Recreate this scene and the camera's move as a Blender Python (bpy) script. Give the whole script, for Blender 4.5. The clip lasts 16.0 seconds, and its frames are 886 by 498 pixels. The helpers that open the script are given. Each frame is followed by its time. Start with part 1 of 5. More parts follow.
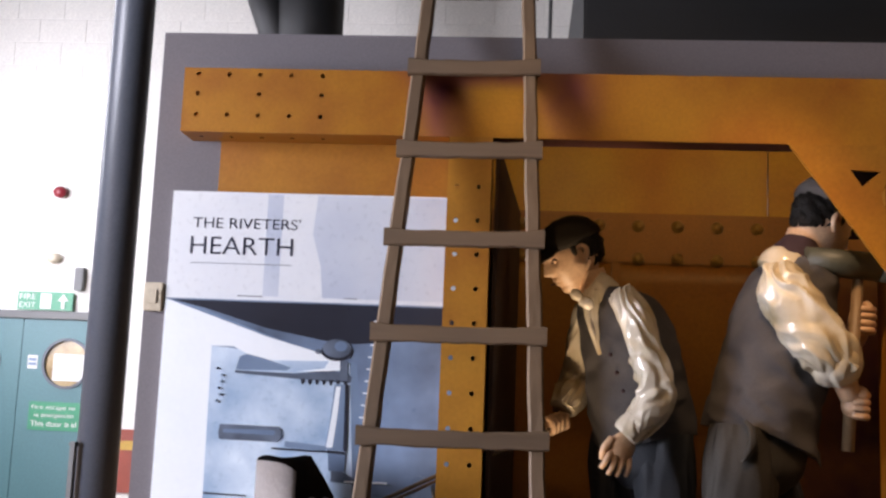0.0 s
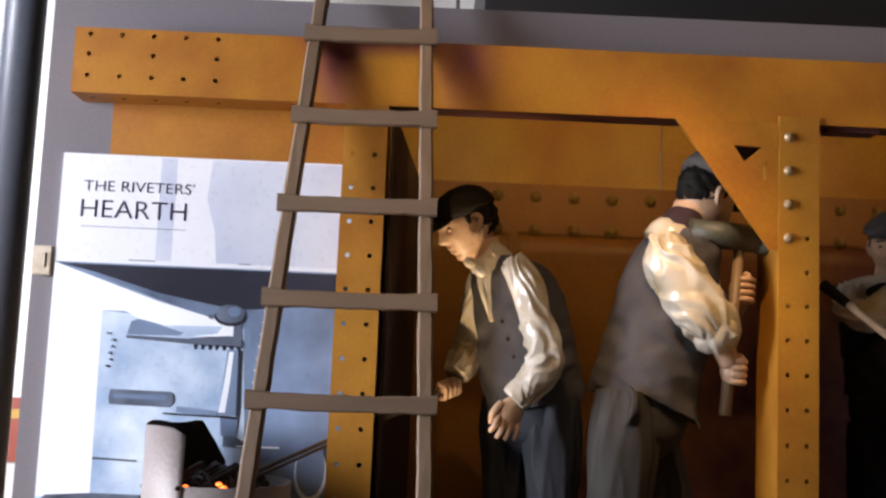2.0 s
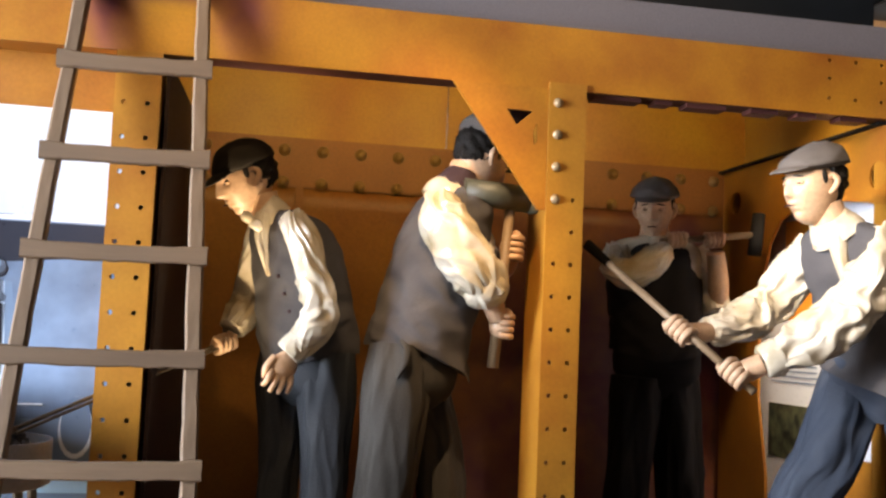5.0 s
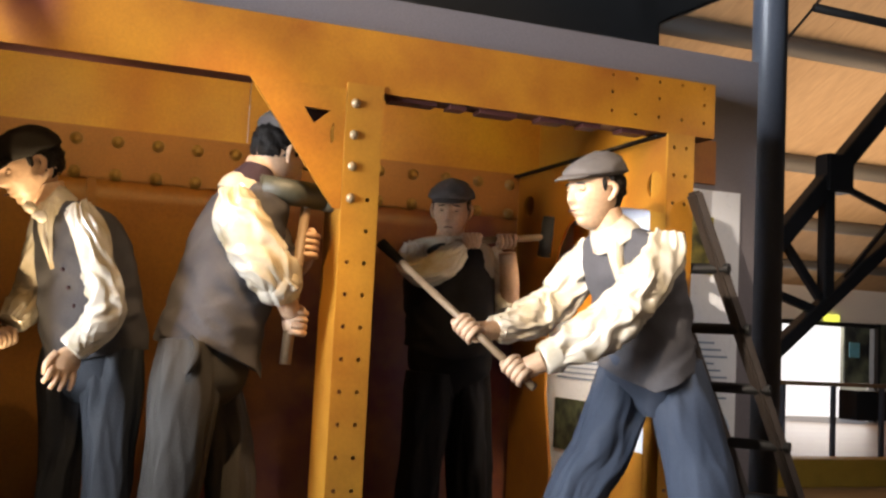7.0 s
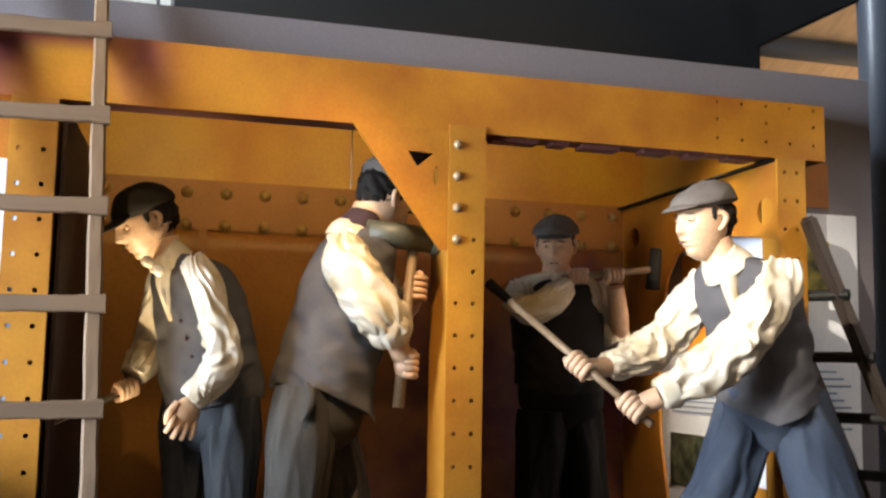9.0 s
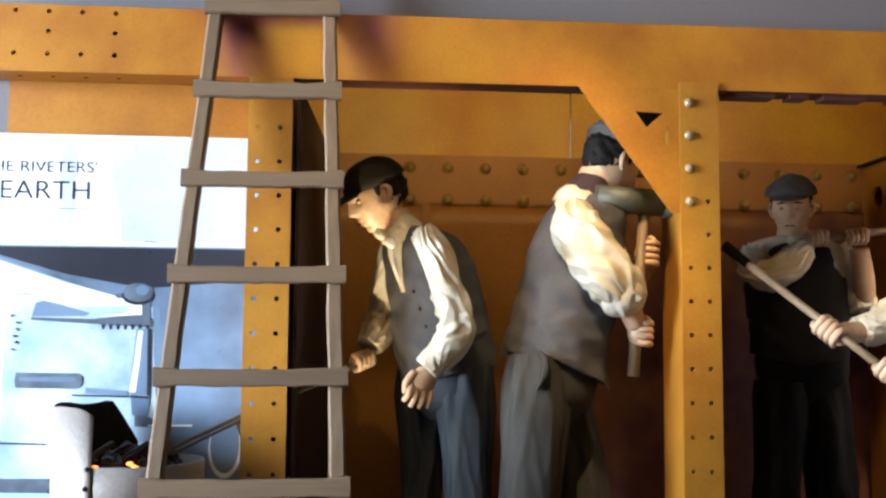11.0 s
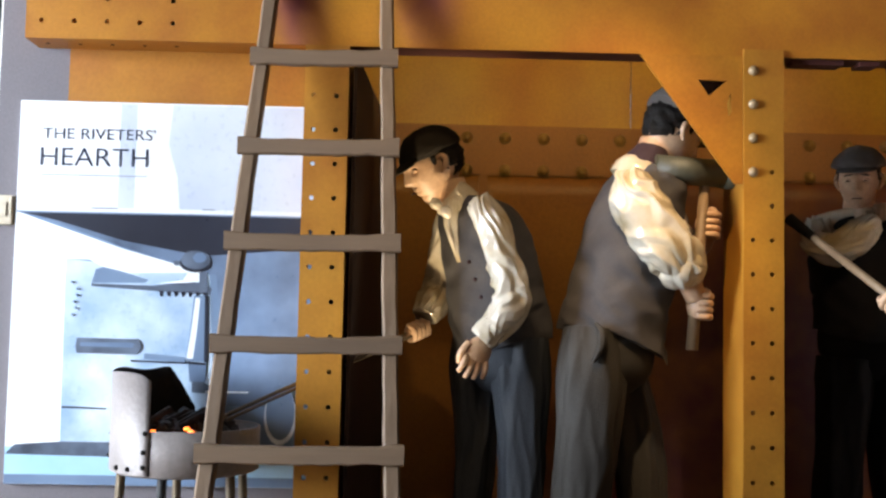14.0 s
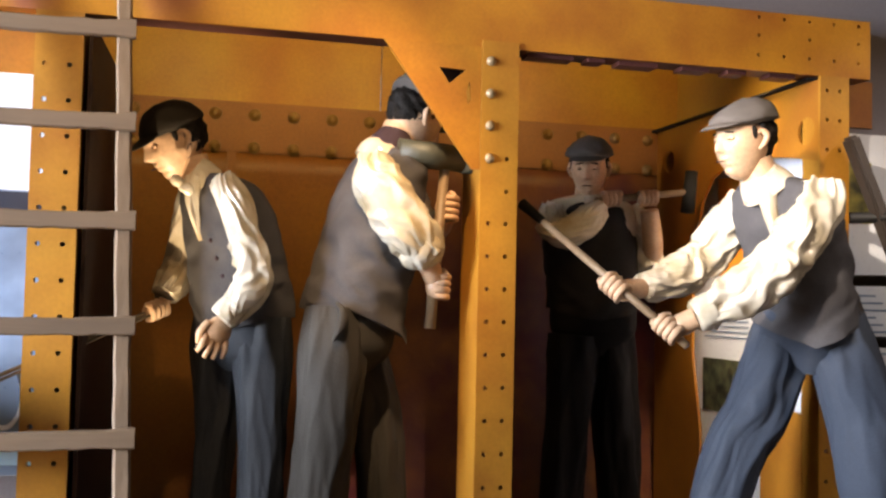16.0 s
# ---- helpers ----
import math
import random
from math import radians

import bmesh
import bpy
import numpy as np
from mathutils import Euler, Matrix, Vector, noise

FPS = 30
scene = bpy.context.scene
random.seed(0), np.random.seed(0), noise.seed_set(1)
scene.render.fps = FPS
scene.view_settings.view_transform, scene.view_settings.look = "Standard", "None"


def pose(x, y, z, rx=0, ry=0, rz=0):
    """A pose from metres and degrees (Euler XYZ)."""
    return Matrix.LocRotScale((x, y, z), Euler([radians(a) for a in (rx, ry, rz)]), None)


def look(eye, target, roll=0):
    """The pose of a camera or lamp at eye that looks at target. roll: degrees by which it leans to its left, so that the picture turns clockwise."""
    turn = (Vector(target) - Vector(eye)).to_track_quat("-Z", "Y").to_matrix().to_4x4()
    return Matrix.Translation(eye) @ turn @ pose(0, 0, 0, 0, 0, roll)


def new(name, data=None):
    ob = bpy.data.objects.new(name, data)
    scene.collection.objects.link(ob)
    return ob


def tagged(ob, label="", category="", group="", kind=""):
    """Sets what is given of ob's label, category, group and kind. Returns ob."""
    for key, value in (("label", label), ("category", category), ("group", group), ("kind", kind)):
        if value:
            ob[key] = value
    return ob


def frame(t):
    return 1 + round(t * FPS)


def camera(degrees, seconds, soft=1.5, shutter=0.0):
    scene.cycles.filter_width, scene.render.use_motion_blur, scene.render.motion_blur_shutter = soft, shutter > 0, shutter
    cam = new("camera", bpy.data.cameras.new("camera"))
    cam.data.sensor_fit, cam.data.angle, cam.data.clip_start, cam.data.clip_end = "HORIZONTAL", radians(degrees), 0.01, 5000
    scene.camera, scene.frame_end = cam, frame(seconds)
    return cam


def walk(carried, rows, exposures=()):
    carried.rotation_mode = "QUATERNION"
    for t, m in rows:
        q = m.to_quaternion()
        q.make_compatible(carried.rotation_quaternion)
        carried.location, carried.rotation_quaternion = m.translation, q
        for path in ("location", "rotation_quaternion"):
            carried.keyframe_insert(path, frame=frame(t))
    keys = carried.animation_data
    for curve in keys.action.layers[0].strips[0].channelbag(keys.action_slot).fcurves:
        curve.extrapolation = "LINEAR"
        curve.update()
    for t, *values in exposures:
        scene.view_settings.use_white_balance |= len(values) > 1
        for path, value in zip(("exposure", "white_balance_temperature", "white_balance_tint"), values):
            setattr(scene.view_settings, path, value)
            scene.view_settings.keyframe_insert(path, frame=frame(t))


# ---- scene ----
cam = camera(46.0, 16.0, soft=2.5)
PATH = [
    (0, (0.1906, -0.2041, 1.5171), (0.0383, 1.771, 1.793), 2.32),
    (0.5, (0.1982, -0.212, 1.5164), (0.0632, 1.7638, 1.7958), 2.34),
    (1, (0.2133, -0.2157, 1.5109), (0.1315, 1.7654, 1.7726), 2.34),
    (1.5, (0.2364, -0.2254, 1.5087), (0.2261, 1.7596, 1.7534), 2.20),
    (2, (0.249, -0.2317, 1.5055), (0.2648, 1.7553, 1.7325), 2.45),
    (2.5, (0.2689, -0.2431, 1.5023), (0.3092, 1.7473, 1.6946), 2.33),
    (3, (0.2855, -0.2591, 1.5036), (0.3739, 1.7318, 1.6717), 2.36),
    (3.5, (0.298, -0.2665, 1.4989), (0.4677, 1.7194, 1.664), 2.18),
    (3.7, (0.3034, -0.2601, 1.5021), (0.4997, 1.7239, 1.6607), 2.19),
    (5.8, (0.3598, -0.2964, 1.5036), (0.8783, 1.6283, 1.6662), 2.75),
    (6, (0.3592, -0.3066, 1.5027), (0.9146, 1.6079, 1.6639), 2.80),
    (6.5, (0.379, -0.3172, 1.5082), (1.0215, 1.5697, 1.6714), 2.54),
    (7, (0.3945, -0.3289, 1.5131), (1.1163, 1.5288, 1.68), 2.86),
    (7.5, (0.3955, -0.3302, 1.5165), (1.1278, 1.5215, 1.7035), 2.36),
    (8, (0.388, -0.3242, 1.5242), (1.0842, 1.5376, 1.7456), 1.52),
    (8.2, (0.3866, -0.328, 1.5257), (1.0496, 1.5435, 1.7661), 1.23),
    (10.3, (0.3228, -0.2685, 1.5021), (0.6421, 1.6961, 1.699), 1.03),
    (10.5, (0.3187, -0.2642, 1.496), (0.5925, 1.7074, 1.6908), 0.95),
    (11, (0.2984, -0.2446, 1.4919), (0.4577, 1.7406, 1.6753), 0.46),
    (11.5, (0.2874, -0.2267, 1.4865), (0.3392, 1.7657, 1.653), 0.52),
    (12, (0.27, -0.2074, 1.4832), (0.2383, 1.7864, 1.6384), 0.45),
    (12.5, (0.261, -0.1964, 1.4833), (0.1805, 1.7967, 1.6284), 0.91),
    (13, (0.2671, -0.194, 1.4806), (0.1957, 1.8001, 1.6166), 1.23),
    (13.5, (0.282, -0.204, 1.4782), (0.2604, 1.7911, 1.6163), 1.17),
    (14, (0.3055, -0.2177, 1.4796), (0.3556, 1.7773, 1.613), 1.16),
    (14.5, (0.3233, -0.2305, 1.4836), (0.4736, 1.7595, 1.615), 1.18),
    (15, (0.3454, -0.2429, 1.4859), (0.6125, 1.7356, 1.6052), 1.19),
    (15.5, (0.3575, -0.2458, 1.4865), (0.7369, 1.715, 1.5927), 1.18),
    (16, (0.3672, -0.2536, 1.4886), (0.8628, 1.6815, 1.5876), 1.26),
]
walk(cam, [(t, look(eye, target, roll)) for t, eye, target, roll in PATH],
     exposures=[(0.0, -1.12, 7100, 26), (1.5, -0.95, 7100, 25), (3.5, -0.35, 7000, 20), (6.0, 0.12, 7000, 17), (8.0, 0.12, 6900, 16), (10.5, 0.08, 6350, 8),
                (12.5, -0.52, 6550, 13), (14.5, -0.25, 6700, 14), (16.0, 0.17, 7000, 18)])

# ---- world and lights ----
world = bpy.data.worlds.new("world")
scene.world = world
world.use_nodes = True
sky = world.node_tree.nodes.new("ShaderNodeTexSky")
sky.sky_type, sky.sun_disc = "NISHITA", False
sky.sun_elevation, sky.sun_rotation = radians(35), radians(250)
world.node_tree.links.new(sky.outputs[0], world.node_tree.nodes["Background"].inputs[0])
world.node_tree.nodes["Background"].inputs[1].default_value = 0.1

WARM = (1.0, 0.72, 0.40)
COOL = (0.74, 0.87, 1.0)


def area_lamp(name, eye, target, size_x, size_y, watts, colour):
    data = bpy.data.lights.new(name, "AREA")
    data.shape, data.size, data.size_y, data.energy, data.color = "RECTANGLE", size_x, size_y, watts, colour
    ob = new(name, data)
    ob.matrix_world = look(eye, target)
    return ob


def spot_lamp(name, eye, target, cone, blend, watts, colour, radius=0.04):
    data = bpy.data.lights.new(name, "SPOT")
    data.spot_size, data.spot_blend, data.energy, data.color, data.shadow_soft_size = radians(cone), blend, watts, colour, radius
    ob = new(name, data)
    ob.matrix_world = look(eye, target)
    return ob


# daylight through unseen windows of the west wall, and through the far exit
area_lamp("window_daylight_west", (-5.25, 0.8, 2.15), (0.0, 2.9, 1.2), 2.4, 2.4, 1650, COOL)
area_lamp("window_daylight_north", (-5.25, 6.3, 3.0), (-3.0, 8.5, 1.8), 2.6, 2.6, 600, COOL)
area_lamp("exit_daylight", (17.2, 18.7, 1.3), (14.0, 8.0, 0.2), 2.2, 2.2, 38, (1.0, 0.97, 0.92))
# fill lamp added below the roof boards to brighten them from underneath
area_lamp("roof_fill_lamp", (13.0, 12.5, 3.0), (13.0, 14.2, 9.0), 7.0, 6.0, 290, (1.0, 0.74, 0.48))
# unseen spotlights high over the visitors' floor
SPOTS = [
    ((0.2, 0.9, 4.7), (1.03, 2.98, 1.72), 14, 1.0, 1150, WARM),
    ((-0.6, 0.6, 3.1), (2.16, 2.72, 1.82), 18, 1.0, 1050, (1.0, 0.91, 0.76)),
    ((-0.3, 0.9, 4.7), (0.56, 3.05, 1.45), 27, 1.0, 150, WARM),
    ((0.9, 0.2, 4.2), (0.75, 2.9, 2.58), 40, 1.0, 102, (1.0, 0.68, 0.30)),
    ((2.4, 0.2, 4.2), (2.1, 2.9, 2.58), 40, 1.0, 115, (1.0, 0.68, 0.30)),
    # added to brighten the board and trousers at the right end
    ((4.6, 0.3, 4.6), (2.75, 2.9, 1.45), 24, 0.7, 300, (1.0, 0.94, 0.88)),
    # uplight added low on the stage for the stooping face and far arm
    ((0.20, 2.76, 0.46), (0.36, 3.13, 1.87), 24, 0.9, 230, (1.0, 0.82, 0.52)),
]
for eye, target, cone, blend, watts, colour in SPOTS:
    spot_lamp("unseen_spot", eye, target, cone, blend, watts, colour)
# unseen small spotlights placed behind the girder, on the upper hull plating
for x, watts, cone, aim in ((0.42, 20, 112, 2.38), (1.25, 17, 84, 2.38), (2.05, 17, 84, 2.60)):
    spot_lamp("unseen_bay_spot", (x, 3.18, 2.58), (x, 4.2, aim), cone, 0.6, watts, (1.0, 0.72, 0.26))

# two more spots added to brighten the web plate and the information board
spot_lamp("unseen_bay_spot", (2.05, 3.14, 2.60), (2.51, 3.40, 2.18), 58, 0.7, 20, (1.0, 0.80, 0.50))
spot_lamp("board_fill_spot", (2.30, 3.16, 2.50), (2.60, 3.60, 1.25), 46, 0.8, 100, (1.0, 0.86, 0.66))


# ---- materials ----
def mat(name, colour, rough=0.6, metal=0.0, second=None, scale=6.0, amount=0.5, bump=0.0, bump_scale=60.0, stretch=(1, 1, 1), spec=0.5, third=None, fine=0.35, vary=True):
    """A surface with two scales of variation: broad patches from colour to second, and fine grain with relief."""
    m = bpy.data.materials.new(name)
    m.use_nodes = True
    nt = m.node_tree
    b = nt.nodes["Principled BSDF"]
    b.inputs["Roughness"].default_value, b.inputs["Metallic"].default_value = rough, metal
    b.inputs["Specular IOR Level"].default_value = spec
    geo = nt.nodes.new("ShaderNodeTexCoord")
    info = nt.nodes.new("ShaderNodeObjectInfo")
    mapping = nt.nodes.new("ShaderNodeMapping")
    mapping.inputs["Scale"].default_value = stretch
    nt.links.new(geo.outputs["Object"], mapping.inputs["Vector"])
    n1 = nt.nodes.new("ShaderNodeTexNoise")
    n1.noise_dimensions = "4D"
    n1.inputs["Scale"].default_value, n1.inputs["Detail"].default_value = scale, 5
    nt.links.new(mapping.outputs[0], n1.inputs["Vector"])
    if vary:
        nt.links.new(info.outputs["Random"], n1.inputs["W"])
    ramp = nt.nodes.new("ShaderNodeValToRGB")
    ramp.color_ramp.elements[0].position, ramp.color_ramp.elements[1].position = 0.5 - amount / 2, 0.5 + amount / 2
    ramp.color_ramp.elements[0].color = (*(second or [c * 0.75 for c in colour]), 1)
    ramp.color_ramp.elements[1].color = (*colour, 1)
    if third:
        e = ramp.color_ramp.elements.new(0.5)
        e.color = (*third, 1)
    nt.links.new(n1.outputs["Fac"], ramp.inputs[0])
    n2 = nt.nodes.new("ShaderNodeTexNoise")
    n2.inputs["Scale"].default_value, n2.inputs["Detail"].default_value = bump_scale, 4
    nt.links.new(mapping.outputs[0], n2.inputs["Vector"])
    grain = nt.nodes.new("ShaderNodeMix")
    grain.data_type, grain.blend_type = "RGBA", "MULTIPLY"
    grain.inputs[0].default_value = fine
    nt.links.new(ramp.outputs[0], grain.inputs[6])
    soft = nt.nodes.new("ShaderNodeMapRange")
    soft.inputs["From Min"].default_value, soft.inputs["From Max"].default_value = 0.3, 0.7
    soft.inputs["To Min"].default_value, soft.inputs["To Max"].default_value = 0.6, 1.15
    nt.links.new(n2.outputs["Fac"], soft.inputs["Value"])
    nt.links.new(soft.outputs[0], grain.inputs[7])
    nt.links.new(grain.outputs[2], b.inputs["Base Color"])
    r = nt.nodes.new("ShaderNodeMapRange")
    r.inputs["To Min"].default_value, r.inputs["To Max"].default_value = max(0.03, rough - 0.1), min(1, rough + 0.1)
    nt.links.new(n2.outputs["Fac"], r.inputs["Value"])
    nt.links.new(r.outputs[0], b.inputs["Roughness"])
    if bump:
        bp = nt.nodes.new("ShaderNodeBump")
        bp.inputs["Strength"].default_value, bp.inputs["Distance"].default_value = bump, 0.01
        nt.links.new(n2.outputs["Fac"], bp.inputs["Height"])
        nt.links.new(bp.outputs[0], b.inputs["Normal"])
    return m


def glow(name, colour, strength):
    m = bpy.data.materials.new(name)
    m.use_nodes = True
    b = m.node_tree.nodes["Principled BSDF"]
    b.inputs["Base Color"].default_value = (*colour, 1)
    b.inputs["Emission Color"].default_value = (*colour, 1)
    b.inputs["Emission Strength"].default_value = strength
    return m


M_ORANGE = mat("rust_orange_paint", (0.43, 0.175, 0.013), 0.48, 0, (0.26, 0.080, 0.008), 3.2, 0.46, 0.05, 90, fine=0.32)
M_ORANGE_COL = mat("rust_orange_column_paint", (0.48, 0.22, 0.022), 0.46, 0, (0.28, 0.10, 0.010), 4.5, 0.5, 0.05, 80, fine=0.25)
M_HULL_UP = mat("ochre_hull_paint", (0.54, 0.30, 0.025), 0.5, 0, (0.36, 0.13, 0.02), 2.4, 0.42, 0.04, 70, fine=0.28)
M_FLANGE = mat("brown_orange_flange_paint", (0.33, 0.13, 0.03), 0.55, 0, (0.20, 0.07, 0.02), 3, 0.5, 0.2, 80)
M_MAROON = mat("maroon_primer", (0.34, 0.150, 0.022), 0.5, 0, (0.19, 0.055, 0.014), 1.8, 0.5, 0.15, 60)
# dark maroon that carries the shade under the girder
M_SOFFIT_SHADE = mat("soffit_shade_paint", (0.11, 0.030, 0.022), 0.6, 0, (0.06, 0.016, 0.014), 3.0, 0.5, 0.1, 60)
M_BOLT = mat("bolt_paint", (0.30, 0.18, 0.06), 0.5, 0.0, (0.22, 0.11, 0.03), 20, 0.5, 0.1, 120)
M_BOLT_STEEL = mat("bolt_steel", (0.40, 0.31, 0.20), 0.40, 0.3, (0.26, 0.17, 0.08), 25, 0.5, 0.1, 150)
M_GREY = mat("grey_partition_paint", (0.160, 0.143, 0.152), 0.8, 0, (0.142, 0.126, 0.136), 1.2, 0.6, 0.08, 160)
M_WOOD = mat("ladder_wood", (0.190, 0.118, 0.066), 0.68, 0, (0.115, 0.072, 0.042), 4, 0.6, 0.3, 40, (1, 1, 0.12))
M_WOOD_X = mat("rung_wood", (0.180, 0.112, 0.063), 0.68, 0, (0.105, 0.066, 0.039), 4, 0.6, 0.3, 40, (0.12, 1, 1))
M_DARKWOOD = mat("dark_ladder_wood", (0.072, 0.055, 0.046), 0.7, 0, (0.04, 0.031, 0.026), 5, 0.6, 0.3, 40)
M_BLACK = mat("black_paint", (0.012, 0.012, 0.013), 0.6, 0, (0.008, 0.008, 0.008), 4, 0.5, 0.1, 80)
M_STEEL = mat("dark_blue_grey_steel_paint", (0.085, 0.095, 0.12), 0.38, 0.0, (0.07, 0.08, 0.10), 2, 0.5, 0.05, 90)
M_TRUSS = mat("truss_paint", (0.016, 0.016, 0.018), 0.5, 0.1, (0.011, 0.011, 0.012), 2, 0.5, 0.05, 90)
M_PURLIN = mat("purlin_paint", (0.13, 0.125, 0.12), 0.5, 0.1, (0.1, 0.1, 0.1), 2, 0.5, 0.05, 90)
M_WHITE = mat("white_wall_paint", (0.80, 0.77, 0.72), 0.8, 0, (0.74, 0.71, 0.66), 1.5, 0.6, 0.15, 90)
M_DIM = mat("dim_wall_paint", (0.10, 0.095, 0.09), 0.8)
M_ROOF = mat("tan_roof_boards", (0.50, 0.36, 0.22), 0.8, 0, (0.40, 0.27, 0.155), 1.2, 0.5, 0.1, 20, (1, 0.15, 0.15))
M_FLOOR = mat("wood_floor", (0.30, 0.19, 0.10), 0.4, 0, (0.22, 0.13, 0.07), 2, 0.5, 0.05, 40, (0.2, 1, 1))
M_STAGE = mat("stage_boards", (0.10, 0.055, 0.03), 0.6, 0, (0.06, 0.035, 0.02), 2, 0.5, 0.2, 40, (0.15, 1, 1))
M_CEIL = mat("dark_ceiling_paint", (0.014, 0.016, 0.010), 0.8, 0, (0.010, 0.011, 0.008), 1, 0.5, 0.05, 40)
M_TEAL = mat("teal_door_paint", (0.07, 0.185, 0.20), 0.45, 0, (0.055, 0.155, 0.17), 1.5, 0.5, 0.05, 60)
M_GREEN = mat("green_sign", (0.02, 0.26, 0.13), 0.4, 0, (0.018, 0.22, 0.11), 3, 0.5)
M_SIGN_WHITE = mat("white_print", (0.78, 0.79, 0.80), 0.30, 0, (0.62, 0.66, 0.74), 2.2, 0.5, fine=0.04)
M_INK = mat("dark_print_ink", (0.03, 0.035, 0.06), 0.4)
M_PRINT_LIGHT = mat("pale_blue_print", (0.70, 0.80, 0.90), 0.30, 0, (0.27, 0.39, 0.55), 6.5, 0.40, fine=0.04)
M_PRINT_BEAM = mat("white_beam_print", (0.84, 0.87, 0.90), 0.32, 0, (0.76, 0.81, 0.86), 3, 0.5, fine=0.04)
M_PRINT_DARK = mat("dark_blue_print", (0.016, 0.016, 0.024), 0.32, 0, (0.034, 0.038, 0.055), 2.0, 0.4, fine=0.04)
M_PRINT_SHADE = mat("clouded_dark_print", (0.030, 0.036, 0.056), 0.32, 0, (0.25, 0.35, 0.52), 3.4, 0.42, fine=0.04)
M_REFLECT_PALE = mat("pale_lilac_reflection", (0.45, 0.50, 0.61), 0.30, 0, (0.60, 0.64, 0.71), 3.0, 0.4, fine=0.04)
M_PRINT_MID = mat("mid_blue_print", (0.20, 0.28, 0.40), 0.32, 0, (0.11, 0.16, 0.25), 4, 0.5, fine=0.04)
M_PRINT_GREY = mat("steel_grey_print", (0.045, 0.056, 0.078), 0.32, 0, (0.15, 0.185, 0.25), 9, 0.4, fine=0.04)
M_PRINT_CYAN = mat("cyan_print", (0.42, 0.64, 0.80), 0.32, 0, (0.30, 0.52, 0.70), 3, 0.5, fine=0.04)
M_FORGE = mat("forge_plate", (0.32, 0.28, 0.265), 0.5, 0.1, (0.20, 0.17, 0.158), 5, 0.5, 0.2, 80)
M_SOOT_BLACK = mat("soot_black", (0.012, 0.011, 0.010), 0.85, 0, (0.02, 0.018, 0.016), 8, 0.5, 0.4, 40, spec=0.12)
M_COAL = mat("coal", (0.035, 0.028, 0.024), 0.6, 0, (0.012, 0.011, 0.011), 30, 0.5, 0.4, 60)
M_EMBER = glow("ember", (1.0, 0.22, 0.03), 5.0)
M_IRON = mat("iron_rod", (0.20, 0.16, 0.11), 0.45, 0.7, (0.12, 0.09, 0.06), 12, 0.5, 0.1, 90)
M_BRASS = mat("switch_plate", (0.62, 0.54, 0.42), 0.4, 0.1, (0.54, 0.45, 0.33), 10, 0.5)
M_RED = mat("red_plastic", (0.28, 0.02, 0.03), 0.35)
M_GLASS_WARM = mat("porthole_view", (0.55, 0.40, 0.22), 0.15, 0, (0.30, 0.20, 0.10), 6, 0.3)
M_PAPER = mat("paper", (0.82, 0.81, 0.78), 0.7)
M_SHIRT = mat("cream_glazed_cloth", (0.67, 0.62, 0.53), 0.22, 0, (0.42, 0.32, 0.18), 8.0, 0.42, 0.04, 40, fine=0.15, spec=0.8)
M_VEST = mat("grey_wool", (0.085, 0.080, 0.083), 0.75, 0, (0.050, 0.047, 0.050), 9, 0.5, 0.35, 220, spec=0.12)
M_VEST_BLACK = mat("black_wool", (0.022, 0.020, 0.020), 0.8, 0, (0.013, 0.012, 0.012), 8, 0.5, 0.3, 220, spec=0.1)
M_TROUSER_BLACK = mat("black_moleskin", (0.016, 0.014, 0.014), 0.8, 0, (0.009, 0.008, 0.008), 5, 0.5, 0.2, 200, spec=0.1)
M_TROUSER = mat("blue_grey_cloth", (0.058, 0.069, 0.092), 0.6, 0, (0.033, 0.041, 0.058), 4, 0.5, 0.2, 200, spec=0.12)
M_TROUSER_DARK = mat("dark_navy_cloth", (0.052, 0.056, 0.063), 0.56, 0, (0.024, 0.027, 0.033), 4, 0.5, 0.2, 200, spec=0.12)
M_TROUSER_BROWN = mat("charcoal_cloth", (0.062, 0.056, 0.050), 0.60, 0, (0.030, 0.027, 0.024), 4, 0.5, 0.2, 200, spec=0.12)
M_SKIN = mat("painted_resin_skin", (0.58, 0.38, 0.24), 0.42, 0, (0.46, 0.27, 0.16), 9, 0.5, 0.08, 80)
M_HAIR = mat("black_hair", (0.012, 0.010, 0.009), 0.55, 0, (0.02, 0.016, 0.013), 20, 0.5, 0.6, 120, spec=0.12)
M_CAP = mat("grey_tweed_cap", (0.130, 0.112, 0.102), 0.8, 0, (0.085, 0.074, 0.068), 8, 0.5, 0.4, 260, spec=0.12)
M_CAP_DARK = mat("dark_brown_felt_hat", (0.030, 0.024, 0.018), 0.8, 0, (0.02, 0.016, 0.012), 8, 0.5, 0.3, 200, spec=0.12)
M_SHOE = mat("black_leather", (0.015, 0.013, 0.012), 0.4)
M_SCARF = mat("dark_purple_scarf", (0.05, 0.03, 0.035), 0.8, 0, (0.035, 0.02, 0.025), 9, 0.5, 0.3, 120, spec=0.12)
M_MALLET = mat("olive_mallet", (0.060, 0.058, 0.036), 0.5, 0, (0.04, 0.038, 0.025), 8, 0.5, 0.2, 60)
M_HANDLE = mat("ash_handle", (0.24, 0.16, 0.09), 0.5, 0, (0.18, 0.11, 0.06), 6, 0.5, 0.15, 60)


# maroon taken nearly to black, so the colour itself carries the shade
M_SIDE_SHADE = mat("shaded_maroon_primer", (0.035, 0.013, 0.010), 0.7, 0, (0.02, 0.008, 0.007), 2, 0.5, 0.15, 60)
